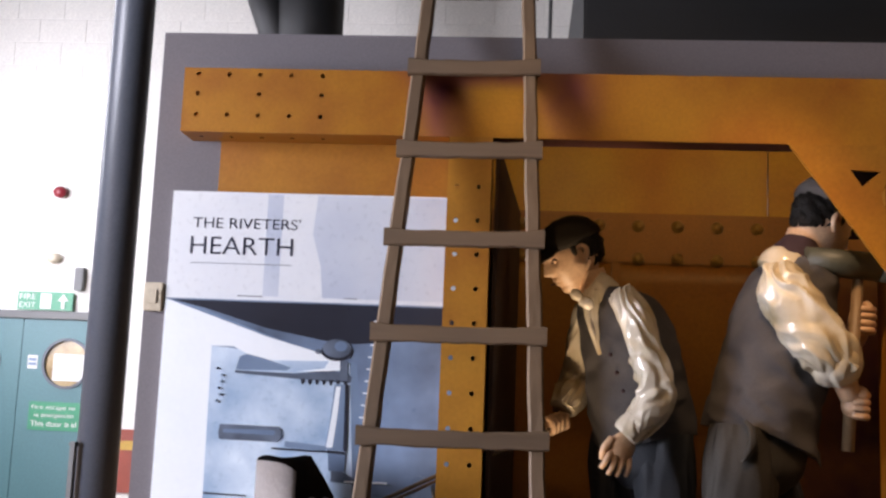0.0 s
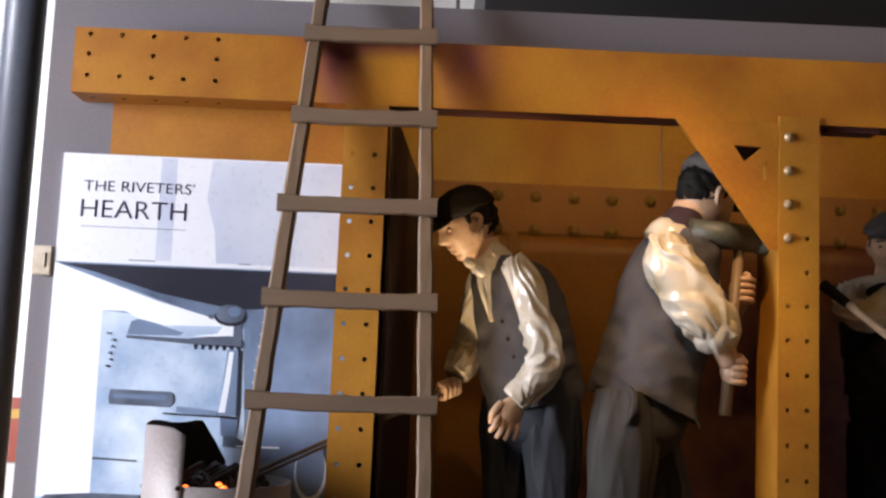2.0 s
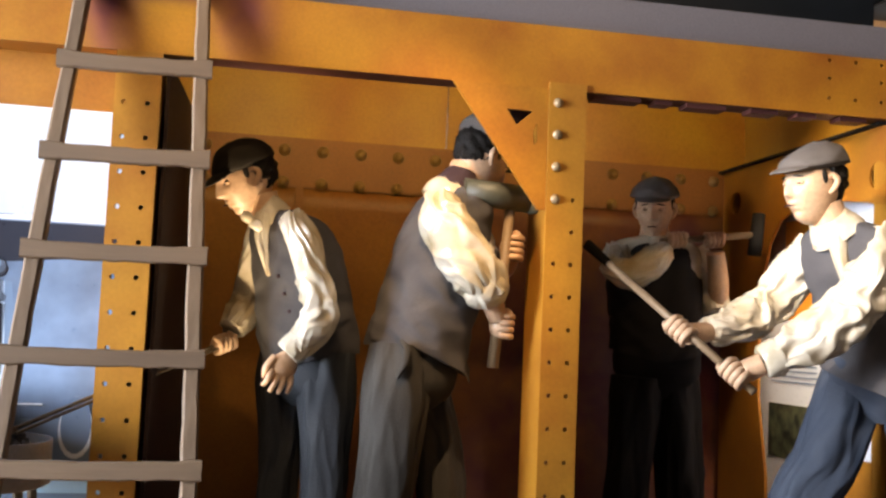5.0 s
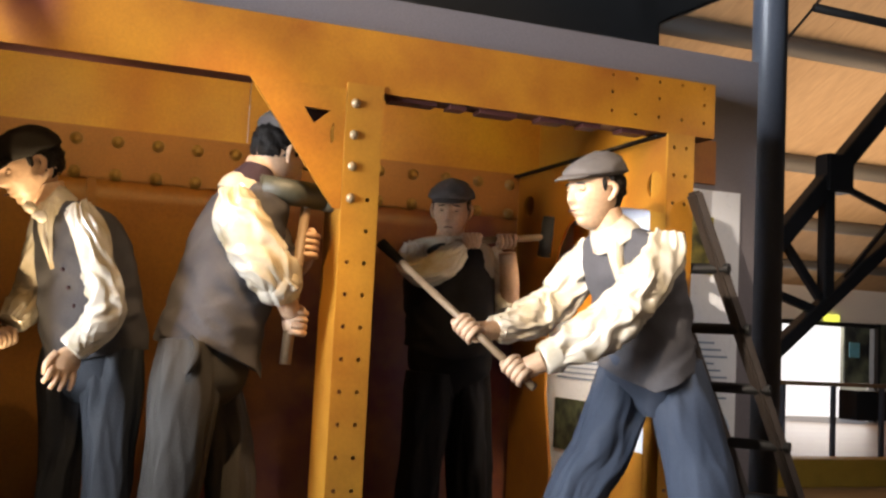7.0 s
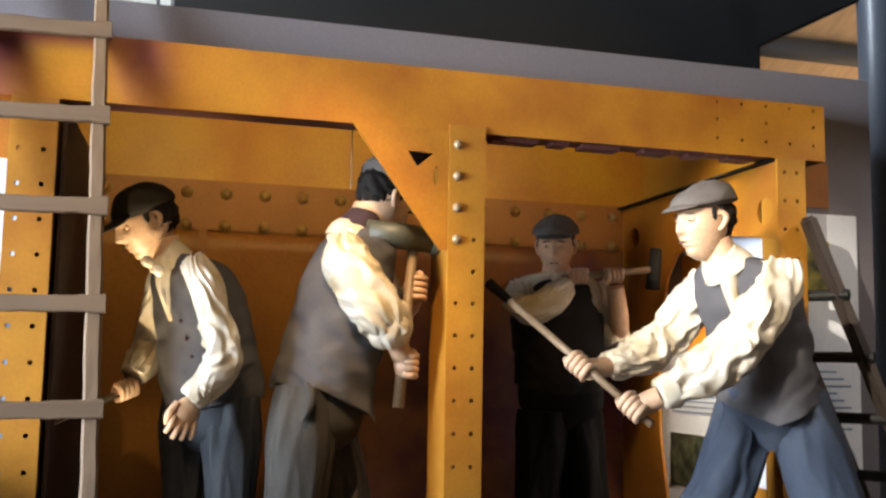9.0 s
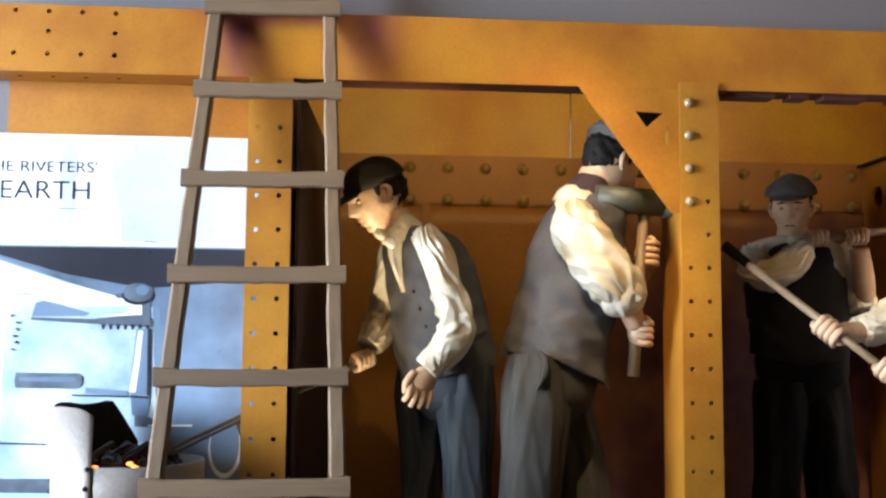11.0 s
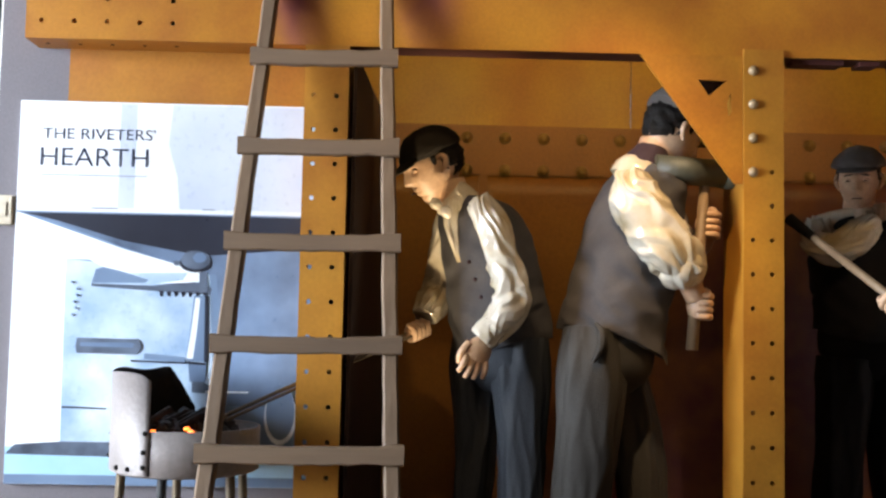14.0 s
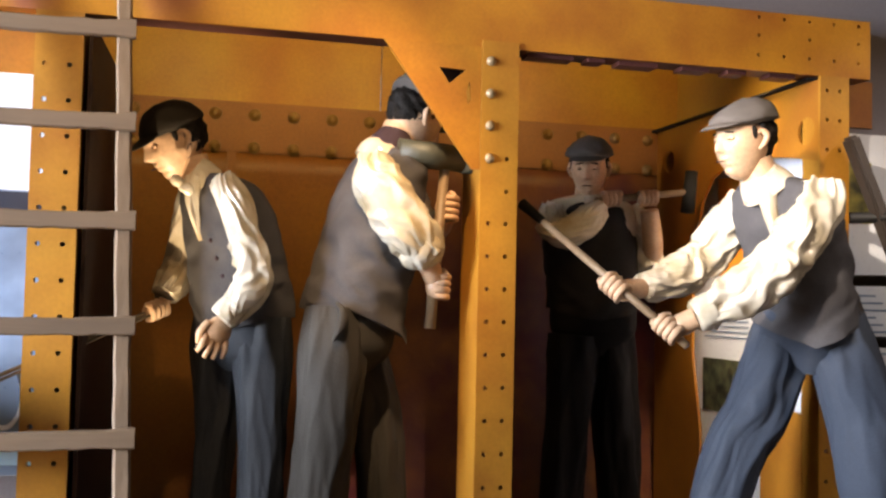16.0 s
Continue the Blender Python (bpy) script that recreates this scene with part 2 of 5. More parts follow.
M_GIRDER = mat("purple_patched_girder_paint", (0.49, 0.205, 0.014), 0.46, 0, (0.27, 0.078, 0.007), 3.2, 0.40, 0.05, 90, fine=0.3, vary=False)


def tint_patches(m, places, colour):
    """Purple-dark patches, each at (x, z, half width, half height), mixed into a material's colour."""
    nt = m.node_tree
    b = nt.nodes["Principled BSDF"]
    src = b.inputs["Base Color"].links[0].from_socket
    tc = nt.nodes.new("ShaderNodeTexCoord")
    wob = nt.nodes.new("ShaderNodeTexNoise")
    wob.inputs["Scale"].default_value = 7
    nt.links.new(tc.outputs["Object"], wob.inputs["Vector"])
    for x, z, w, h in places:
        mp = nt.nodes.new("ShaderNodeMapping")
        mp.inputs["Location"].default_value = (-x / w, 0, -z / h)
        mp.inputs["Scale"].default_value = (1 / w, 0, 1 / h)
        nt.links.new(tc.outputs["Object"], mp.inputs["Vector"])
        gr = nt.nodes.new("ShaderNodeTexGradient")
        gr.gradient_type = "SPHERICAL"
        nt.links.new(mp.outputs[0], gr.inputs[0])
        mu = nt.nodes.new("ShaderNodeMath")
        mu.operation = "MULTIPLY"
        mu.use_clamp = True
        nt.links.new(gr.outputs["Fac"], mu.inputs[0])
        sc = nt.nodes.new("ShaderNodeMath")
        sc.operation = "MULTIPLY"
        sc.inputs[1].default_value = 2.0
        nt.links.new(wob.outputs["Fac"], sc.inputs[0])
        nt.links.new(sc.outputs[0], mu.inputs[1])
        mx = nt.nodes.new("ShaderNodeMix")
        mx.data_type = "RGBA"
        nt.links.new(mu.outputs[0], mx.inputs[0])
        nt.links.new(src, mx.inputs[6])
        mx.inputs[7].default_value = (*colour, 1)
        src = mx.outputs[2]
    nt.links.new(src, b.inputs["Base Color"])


# purple patches right of each ladder rail, and a band at rung height
tint_patches(M_GIRDER, [(-0.07, 2.44, 0.12, 0.26), (0.315, 2.47, 0.13, 0.26), (0.10, 2.50, 0.34, 0.06)], (0.17, 0.035, 0.045))
# shade on the right of the lower plating, painted into its colour
tint_patches(M_MAROON, [(1.75, 1.35, 0.75, 1.5), (2.4, 1.4, 0.7, 1.6), (1.2, 0.7, 0.5, 0.6)], (0.085, 0.014, 0.026))


# ---- helpers for geometry ----
def box(bm, x0, x1, y0, y1, z0, z1, bevel=0.0, m=None):
    """A box in bm, with rounded edges when bevel is given, turned by the matrix m."""
    made = bmesh.ops.create_cube(bm, size=1.0)["verts"]
    bmesh.ops.transform(bm, matrix=Matrix.LocRotScale(((x0 + x1) / 2, (y0 + y1) / 2, (z0 + z1) / 2), None, (x1 - x0, y1 - y0, z1 - z0)), verts=made)
    if bevel:
        edges = list({e for v in made for e in v.link_edges})
        made = list({v for f in bmesh.ops.bevel(bm, geom=edges, offset=bevel, segments=2, affect="EDGES")["faces"] for v in f.verts} | {v for v in made if v.is_valid})
    if m:
        bmesh.ops.transform(bm, matrix=m, verts=made)
    return bm


def prism(bm, points, normal_axis, a, b):
    """A polygon in the plane across the axis (0, 1 or 2), drawn out from a to b along it."""
    other = [n for n in range(3) if n != normal_axis]
    rows = []
    for level in (a, b):
        row = []
        for p in points:
            v = [0, 0, 0]
            v[other[0]], v[other[1]], v[normal_axis] = p[0], p[1], level
            row.append(bm.verts.new(v))
        rows.append(row)
    n = len(points)
    bm.faces.new(rows[0])
    bm.faces.new(list(reversed(rows[1])))
    for i in range(n):
        bm.faces.new((rows[0][i], rows[1][i], rows[1][(i + 1) % n], rows[0][(i + 1) % n]))
    return bm


def rod(bm, a, b, r0, r1=None, seg=14):
    """A round bar from a to b."""
    a, b = Vector(a), Vector(b)
    d = b - a
    m = Matrix.Translation((a + b) / 2) @ d.to_track_quat("Z", "Y").to_matrix().to_4x4()
    bmesh.ops.create_cone(bm, cap_ends=True, segments=seg, radius1=r0, radius2=r0 if r1 is None else r1, depth=d.length, matrix=m)
    return bm


def bar(bm, a, b, w, h, up=(0, 0, 1), bevel=0.0):
    """A square bar from a to b, w across and h in the direction nearest to up."""
    a, b = Vector(a), Vector(b)
    d = (b - a).normalized()
    side = d.cross(Vector(up)).normalized()
    top = side.cross(d)
    m = Matrix((side, d, top)).transposed().to_4x4()
    m.translation = (a + b) / 2
    half = (b - a).length / 2
    return box(bm, -w / 2, w / 2, -half, half, -h / 2, h / 2, bevel, m)


def ball(bm, centre, radii, seg=14, rings=8, m=None):
    made = bmesh.ops.create_uvsphere(bm, u_segments=seg, v_segments=rings, radius=1.0)["verts"]
    bmesh.ops.transform(bm, matrix=Matrix.Translation(centre) @ (m or Matrix()) @ Matrix.Diagonal((*radii, 1)), verts=made)
    return made


def plate_with_holes(bm, xs, zs, y0, y1, holes, r, sides=10):
    """An upright plate of cells between the lines xs and zs, drilled through where (column, row) is in holes."""
    for i in range(len(xs) - 1):
        for j in range(len(zs) - 1):
            x0, x1, z0, z1 = xs[i], xs[i + 1], zs[j], zs[j + 1]
            if (i, j) not in holes:
                for y, flip in ((y0, 0), (y1, 1)):
                    q = [bm.verts.new(p) for p in ((x0, y, z0), (x1, y, z0), (x1, y, z1), (x0, y, z1))]
                    bm.faces.new(q if not flip else q[::-1])
                continue
            cx, cz = holes[(i, j)]
            angles = sorted([2 * math.pi * k / sides + 0.01 for k in range(sides)] + [math.atan2(z - cz, x - cx) % (2 * math.pi) for x in (x0, x1) for z in (z0, z1)])
            rim, edge = [], []
            for a in angles:
                dx, dz = math.cos(a), math.sin(a)
                reach = min(((x1 - cx) / dx if dx > 0 else (x0 - cx) / dx) if abs(dx) > 1e-9 else 9, ((z1 - cz) / dz if dz > 0 else (z0 - cz) / dz) if abs(dz) > 1e-9 else 9)
                rim.append((cx + r * dx, cz + r * dz))
                edge.append((cx + reach * dx, cz + reach * dz))
            n = len(angles)
            loops = [[bm.verts.new((x, y, z)) for x, z in ring] for y in (y0, y1) for ring in (rim, edge)]
            for k in range(n):
                l = (k + 1) % n
                bm.faces.new((loops[0][k], loops[1][k], loops[1][l], loops[0][l]))
                bm.faces.new((loops[2][l], loops[3][l], loops[3][k], loops[2][k]))
                bm.faces.new((loops[0][l], loops[2][l], loops[2][k], loops[0][k]))
    bmesh.ops.remove_doubles(bm, verts=bm.verts, dist=1e-5)
    x0, x1, z0, z1 = xs[0], xs[-1], zs[0], zs[-1]
    for a, b in (((x0, z0), (x1, z0)), ((x1, z0), (x1, z1)), ((x1, z1), (x0, z1)), ((x0, z1), (x0, z0))):
        q = [bm.verts.new(p) for p in ((a[0], y0, a[1]), (b[0], y0, b[1]), (b[0], y1, b[1]), (a[0], y1, a[1]))]
        bm.faces.new(q[::-1])
    return bm


def mesh_of(bm, name, materials, smooth=False):
    bmesh.ops.recalc_face_normals(bm, faces=bm.faces)
    me = bpy.data.meshes.new(name)
    if smooth:
        for f in bm.faces:
            f.smooth = True
    bm.to_mesh(me)
    bm.free()
    for m in materials if isinstance(materials, (list, tuple)) else [materials]:
        me.materials.append(m)
    return me


def part(name, bm, material, parent, label="", smooth=False):
    ob = new(name, mesh_of(bm, name, material, smooth))
    if parent:
        ob.parent = parent
        ob.matrix_parent_inverse = parent.matrix_world.inverted()
    return tagged(ob, label)


def thing(name, label, category, base=(0, 0, 0), group=""):
    ob = new(name)
    ob.location = base
    bpy.context.view_layer.update()
    return tagged(ob, label, category, group)


def solid(name, bm, material, label="", category="", kind="structure", group="", smooth=False):
    return tagged(part(name, bm, material, None, "", smooth), label, category, group, kind)


def B():
    return bmesh.new()


# ---- the hall ----
STAGE = 0.38
solid("floor", box(B(), -12, 30, -8, 24, -0.2, 0), M_FLOOR, "polished brown wooden gallery floor", "floor")
bm = B()
for n in range(9):
    box(bm, -1.15, 3.35, 1.95 + n * 0.272, 1.95 + n * 0.272 + 0.268, STAGE - 0.03, STAGE, 0.003)
box(bm, -1.13, 3.33, 1.97, 4.38, 0, STAGE - 0.03)
solid("display_stage", bm, M_STAGE, "low dark wooden stage under the display", "stage")

WALL_Y, FAR = 8.95, 19.0
# west wall, out of view, with two window openings added for the daylight lamps
bm = B()
for y0, y1, z0, z1 in ((-8, -0.45, 0, 9), (2.05, 5.0, 0, 9), (7.6, 9.25, 0, 9), (-0.45, 2.05, 0, 1.3), (-0.45, 2.05, 3.9, 9), (5.0, 7.6, 0, 1.6), (5.0, 7.6, 4.4, 9)):
    box(bm, -5.7, -5.4, y0, y1, z0, z1)
solid("wall_west", bm, M_WHITE, "white painted wall with windows", "wall")
# north block wall with the opening of the fire exit
bm = B()
box(bm, -5.4, -5.18, WALL_Y, WALL_Y + 0.3, 0, 9)
box(bm, -3.42, 4.6, WALL_Y, WALL_Y + 0.3, 0, 9)
box(bm, -5.18, -3.42, WALL_Y, WALL_Y + 0.3, 2.12, 9)
wall_north = solid("wall_north", bm, M_WHITE, "white painted concrete block wall", "wall")
# unseen closing walls, kept dark to hold down bounced light
solid("wall_south", box(B(), -5.7, 26.3, -8.3, -8, 0, 9), M_DIM, "plain wall behind the visitors", "wall")
solid("wall_east", box(B(), 26, 26.3, -8, FAR + 0.3, 0, 9), M_DIM, "plain far side wall", "wall")
# far end wall with a bright exit and a dark glazed stretch
FAR = 19.0
bm = B()
box(bm, 4.3, 15.3, FAR, FAR + 0.3, 0, 3.2)
box(bm, 15.3, 19.0, FAR, FAR + 0.3, 2.25, 3.2)
box(bm, 22.5, 26, FAR, FAR + 0.3, 0, 3.2)
box(bm, 19.0, 22.5, FAR, FAR + 0.3, 2.5, 3.2)
box(bm, 19.0, 22.5, FAR, FAR + 0.3, 0, 0.9)
solid("wall_far", bm, M_WHITE, "pale end wall beyond the railing", "wall")
solid("wall_link", box(B(), 4.3, 4.6, WALL_Y + 0.3, FAR, 0, 9), M_WHITE, "white side wall of the far hall", "wall")

# roof of sloping boards over the far hall
bm = B()
rise = (9.4 - 3.0) / 14.5
for n in range(54):
    x = 3.0 + n * 0.42
    q = [(x, FAR + 0.2, 3.0), (x + 0.416, FAR + 0.2, 3.0), (x + 0.416, FAR - 14.3, 9.4), (x, FAR - 14.3, 9.4)]
    low = [bm.verts.new(p) for p in q]
    high = [bm.verts.new((p[0], p[1], p[2] + 0.03)) for p in q]
    bm.faces.new(low)
    bm.faces.new(high[::-1])
    for k in range(4):
        bm.faces.new((low[k], high[k], high[(k + 1) % 4], low[(k + 1) % 4]))
solid("ceiling", bm, M_ROOF, "sloping roof of tan boards", "ceiling")
# unseen upper ceiling, dark for the same reason as the closing walls
bm = B()
box(bm, -5.7, 26.3, -8.3, FAR + 0.3, 9.5, 9.7)
solid("ceiling_high", bm, M_CEIL, "dark high ceiling", "ceiling")

# ---- the grey partition ----
bm = B()
GY0, GY1 = 3.03, 3.09
box(bm, -1.005, 0.02, GY0, GY1, STAGE, 2.40)
box(bm, 2.63, 3.008, GY0, GY1, STAGE, 2.40)
box(bm, -1.005, 3.008, GY0, GY1, 2.40, 2.662)
solid("partition", bm, M_GREY, "dark grey painted display partition", "partition")
bm = B()
box(bm, -0.79, 0.02, GY0 - 0.004, GY0, 2.12, 2.30)
solid("orange_board", bm, M_ORANGE, "orange painted board behind the girder", "board", "")
bm = B()
box(bm, 2.63, 2.815, GY0 - 0.004, GY0, 2.15, 2.32)
solid("orange_board", bm, M_ORANGE, "orange painted board beside the end column", "board", "")

# ---- riveted steelwork ----
def girder():
    g = thing("girder", "rust-orange painted steel girder drilled with rivet holes", "girder", (0.9, 2.9, 2.3))
    x_l = [-0.885, -0.79, -0.69, -0.592, -0.494, -0.39]
    zs = [2.298, 2.388, 2.450, 2.503]
    cols = [-0.838, -0.740, -0.642, -0.544, -0.446]
    rows = [2.352, 2.420, 2.482]
    gone = {(1, 1), (3, 1)}
    bm = B()
    holes = {(i, j): (cols[i], rows[j]) for i in range(5) for j in range(3) if (i, j) not in gone}
    plate_with_holes(bm, x_l, zs, 2.90, 2.912, holes, 0.0075)
    part("end_plate", bm, M_GIRDER, g)
    bm = B()
    x_r = [2.713 - (v + 0.885) for v in x_l][::-1]
    cols_r = [2.713 - (v + 0.885) for v in cols][::-1]
    holes = {(i, j): (cols_r[i], rows[j]) for i in range(5) for j in range(3) if (i, j) not in {(1, 1), (3, 1)}}
    plate_with_holes(bm, x_r, zs, 2.90, 2.912, holes, 0.0065)
    part("end_plate", bm, M_GIRDER, g)
    part("backing_plate", box(B(), -0.87, -0.49, 2.9125, 2.918, 2.312, 2.489), M_GIRDER, g)
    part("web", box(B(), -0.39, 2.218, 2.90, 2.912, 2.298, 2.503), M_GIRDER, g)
    part("top_flange", box(B(), -0.885, 2.713, 2.912, 3.028, 2.491, 2.503), M_ORANGE, g)
    part("bottom_flange", box(B(), -0.885, -0.045, 2.912, 3.028, 2.298, 2.310), M_ORANGE, g)
    # over the bay the flange is coloured dark in place of real shade
    part("bottom_flange", box(B(), 0.09, 2.713, 2.912, 3.0, 2.298, 2.310), M_SOFFIT_SHADE, g, "underside of the girder with its shade painted in")
    # black discs stand in for the shade inside drilled holes
    for x in cols:
        part("rivet_hole", rod(B(), (x, 2.965, 2.2975), (x, 2.965, 2.2985), 0.007, seg=10), M_SOOT_BLACK, g)
    part("end_cap", box(B(), -0.885, -0.873, 2.912, 3.028, 2.310, 2.491), M_ORANGE, g)
    part("end_cap", box(B(), 2.701, 2.713, 2.912, 3.028, 2.310, 2.491), M_ORANGE, g)
    # stepped packing pieces under the flange, in the same shade colour
    for x, w, h in ((1.45, 0.16, 0.013), (1.66, 0.06, 0.013), (1.77, 0.14, 0.015), (2.0, 0.1, 0.014), (2.17, 0.07, 0.014), (2.33, 0.1, 0.014)):
        part("packing_plate", box(B(), x, x + w, 2.925, 2.99, 2.298 - h, 2.298), M_SOFFIT_SHADE, g)
    return g


girder()


def column(x0, x1, top, bolts, left_rows, right_rows, label, phase=0.4893, deep_left=0.11, deep_right=0.11):
    c = thing("column", label, "column", ((x0 + x1) / 2, 2.95, STAGE), "riveted columns")
    mid = (x0 + x1) / 2 + 0.006
    zs = [STAGE]
    z = phase
    row_z = []
    while z < top - 0.03:
        row_z.append(z)
        z += 0.1033
    zs += [(row_z[k] + row_z[k + 1]) / 2 for k in range(len(row_z) - 1)] + [top]
    zs[0] = STAGE
    lx, rx = x0 + 0.029, x1 - 0.036
    holes = {}
    for j in range(len(zs) - 1):
        if j < len(row_z):
            if row_z[j] < left_rows:
                holes[(0, j)] = (lx, row_z[j])
            if row_z[j] < right_rows:
                holes[(1, j)] = (rx, row_z[j])
    bm = B()
    plate_with_holes(bm, [x0, mid, x1], zs, 2.89, 2.902, holes, 0.0075)
    part("front_flange", bm, M_ORANGE_COL, c)
    part("web", box(B(), x0 + 0.004, x0 + 0.014, 2.902, 2.89 + deep_left, STAGE, top - 0.012), M_ORANGE_COL, c)
    part("web", box(B(), x1 - 0.014, x1 - 0.004, 2.902, 2.89 + deep_right, STAGE, top - 0.012), M_ORANGE_COL, c)
    for j in range(bolts):
        bm = B()
        zb = row_z[-1 - j]
        ball(bm, (lx, 2.889, zb), (0.0155, 0.013, 0.0155), 14, 8)
        part("bolt", bm, M_BOLT_STEEL, c, "domed steel bolt head", True)
    return c


column(-0.042, 0.090, 2.296, 0, 2.25, 2.25, "orange steel column drilled with two rows of holes", deep_right=0.30)
column(1.288, 1.411, 2.318, 4, 1.80, 1.98, "orange steel column with domed bolts at its head", 0.4954, deep_left=0.22, deep_right=0.22)
column(2.506, 2.621, 2.296, 0, 2.25, 2.25, "orange drilled steel column at the end of the girder")


def gusset():
    g = thing("gusset", "triangular orange gusset plate with a cut-out", "gusset", (1.2, 2.9, 2.1))
    bm = B()
    outer = [(0.972, 2.297), (1.286, 2.297), (1.286, 1.905), (1.262, 1.905)]
    hole = [(1.150, 2.222), (1.238, 2.220), (1.183, 2.172)]
    slot = [(1.238, 2.150), (1.250, 2.185), (1.254, 2.125), (1.243, 2.112)]
    loops = []
    for ring in (outer, hole, slot):
        vs = [bm.verts.new((x, 2.896, z)) for x, z in ring]
        loops += [bm.edges.new((vs[k], vs[(k + 1) % len(vs)])) for k in range(len(vs))]
    made = bmesh.ops.triangle_fill(bm, edges=loops, use_beauty=True)
    faces = [f for f in made["geom"] if isinstance(f, bmesh.types.BMFace)]
    ext = bmesh.ops.extrude_face_region(bm, geom=faces)
    bmesh.ops.translate(bm, vec=(0, 0.012, 0), verts=[v for v in ext["geom"] if isinstance(v, bmesh.types.BMVert)])
    part("plate", bm, M_ORANGE, g)
    # plate added behind the cut-out so that it looks dark
    part("back_plate", prism(B(), [(1.10, 2.29), (1.286, 2.29), (1.286, 2.185), (1.16, 2.185)], 1, 2.95, 2.962), M_SIDE_SHADE, g, "added dark plate that shades the cut-out")
    return g


gusset()


# hull plating at the back of the bay
def hull():
    h = thing("hull_plating", "ochre and maroon painted steel hull plating with bolted flange", "hull", (1.3, 4.3, STAGE))
    part("upper_plate", box(B(), 0.0, 1.210, 4.20, 4.22, 2.30, 2.95), M_HULL_UP, h, "ochre orange plate")
    part("upper_plate", box(B(), 1.214, 2.75, 4.194, 4.214, 2.30, 2.95), M_HULL_UP, h, "ochre orange plate")
    bm = B()
    box(bm, 0.0, 2.62, 4.15, 4.20, 2.087, 2.302, 0.006)
    part("flange", bm, M_FLANGE, h, "brown orange flange with two rows of bolts")
    for j, z in enumerate((2.247, 2.110)):
        for n in range(15):
            x = 0.182 + 0.1625 * n
            if x > 2.5:
                continue
            bm = B()
            rod(bm, (x, 4.15, z), (x, 4.143, z), 0.026, 0.024, 12)
            ball(bm, (x, 4.143, z), (0.019, 0.016, 0.019), 12, 6)
            part("bolt", bm, M_BOLT, h, "", True)
    # the lower plating bellies slightly outwards
    bm = B()
    cols, rows = 24, 20
    grid = [[bm.verts.new((0.0 + 2.7 * i / cols, 4.160 + 0.06 * math.sin(math.pi * j / rows) + 0.006 * noise.noise(Vector((i * 0.5, j * 0.5, 0))), STAGE + (2.09 - STAGE) * j / rows)) for i in range(cols + 1)] for j in range(rows + 1)]
    for j in range(rows):
        for i in range(cols):
            bm.faces.new((grid[j][i], grid[j][i + 1], grid[j + 1][i + 1], grid[j + 1][i]))
    ext = bmesh.ops.extrude_face_region(bm, geom=list(bm.faces))
    bmesh.ops.translate(bm, vec=(0, 0.02, 0), verts=[v for v in ext["geom"] if isinstance(v, bmesh.types.BMVert)])
    part("lower_plate", bm, M_MAROON, h, "maroon primer plate with shade painted in towards the right", True)
    for x in (0.56, 1.19, 1.72):
        part("frame_rib", box(B(), x, x + 0.035, 4.12, 4.17, STAGE, 2.087, 0.004), M_FLANGE, h)
    return h


hull()


def web_plate(x, base, holes, inner, name, label, material):
    """An upright plate that runs back from a column, cut out by a rounded opening."""
    w = thing(name, label, "web plate", (x, 3.5, STAGE))
    bm = B()
    loops = []
    outer = [(2.90, 2.285), (4.15, 2.285), (4.15, STAGE), (3.70, STAGE)] + inner + [(2.90, 2.0)]
    rings = [outer] + [[(cy + r * math.cos(2 * math.pi * k / 18), cz + r * math.sin(2 * math.pi * k / 18)) for k in range(18)] for cy, cz, r in holes]
    for ring in rings:
        vs = [bm.verts.new((x, y, z)) for y, z in ring]
        loops += [bm.edges.new((vs[k], vs[(k + 1) % len(vs)])) for k in range(len(vs))]
    made = bmesh.ops.triangle_fill(bm, edges=loops, use_beauty=True)
    faces = [f for f in made["geom"] if isinstance(f, bmesh.types.BMFace)]
    ext = bmesh.ops.extrude_face_region(bm, geom=faces)
    bmesh.ops.translate(bm, vec=(0.012, 0, 0), verts=[v for v in ext["geom"] if isinstance(v, bmesh.types.BMVert)])
    part("plate", bm, material, w)
    # thin near-black strip along the plate's top edge
    part("top_flange", box(B(), x - 0.028, x + 0.04, 2.93, 4.15, 2.285, 2.294), M_SOOT_BLACK, w, "dark top flange")
    return w


arc = [(3.73, 0.98), (3.80, 1.29), (3.80, 1.55), (3.775, 1.78), (3.72, 1.93), (3.64, 2.02), (3.52, 2.06), (3.3, 2.065), (3.05, 2.03)]
web_plate(2.508, 0, [(2.975, 2.115, 0.05), (4.03, 2.137, 0.05)], arc, "web_plate", "orange web plate with lightening holes and a rounded cut-out", M_ORANGE)
bm = B()
prism(bm, [(2.95, STAGE), (4.15, STAGE), (4.15, 2.285), (2.95, 2.285)], 0, 0.0, 0.012)
shear = Matrix.Identity(4)
shear[0][1] = 0.055
shear[0][3] = 0.10 - 0.055 * 2.95
bmesh.ops.transform(bm, matrix=shear, verts=bm.verts)
# the shade beside the first column is put into this plate's colour
solid("web_plate", bm, M_SIDE_SHADE, "maroon web plate at the side of the bay, shade in its colour", "web plate", "")
# unseen roof added to stop light falling in over the partition
solid("ceiling_bay", box(B(), -0.02, 2.75, 3.092, 4.25, 2.635, 2.655), M_CEIL, "added unseen roof that keeps spotlight out of the bay", "ceiling")
solid("wall_bay", box(B(), 2.63, 2.66, 3.092, 4.25, STAGE, 2.635), M_HULL_UP, "ochre painted side board of the bay", "wall")
# board added to close the bay's left side against stray light
solid("wall_bay_side", box(B(), -0.02, 0.0, 3.092, 4.25, STAGE, 2.635), M_CEIL, "added side board that keeps light out of the bay", "wall")
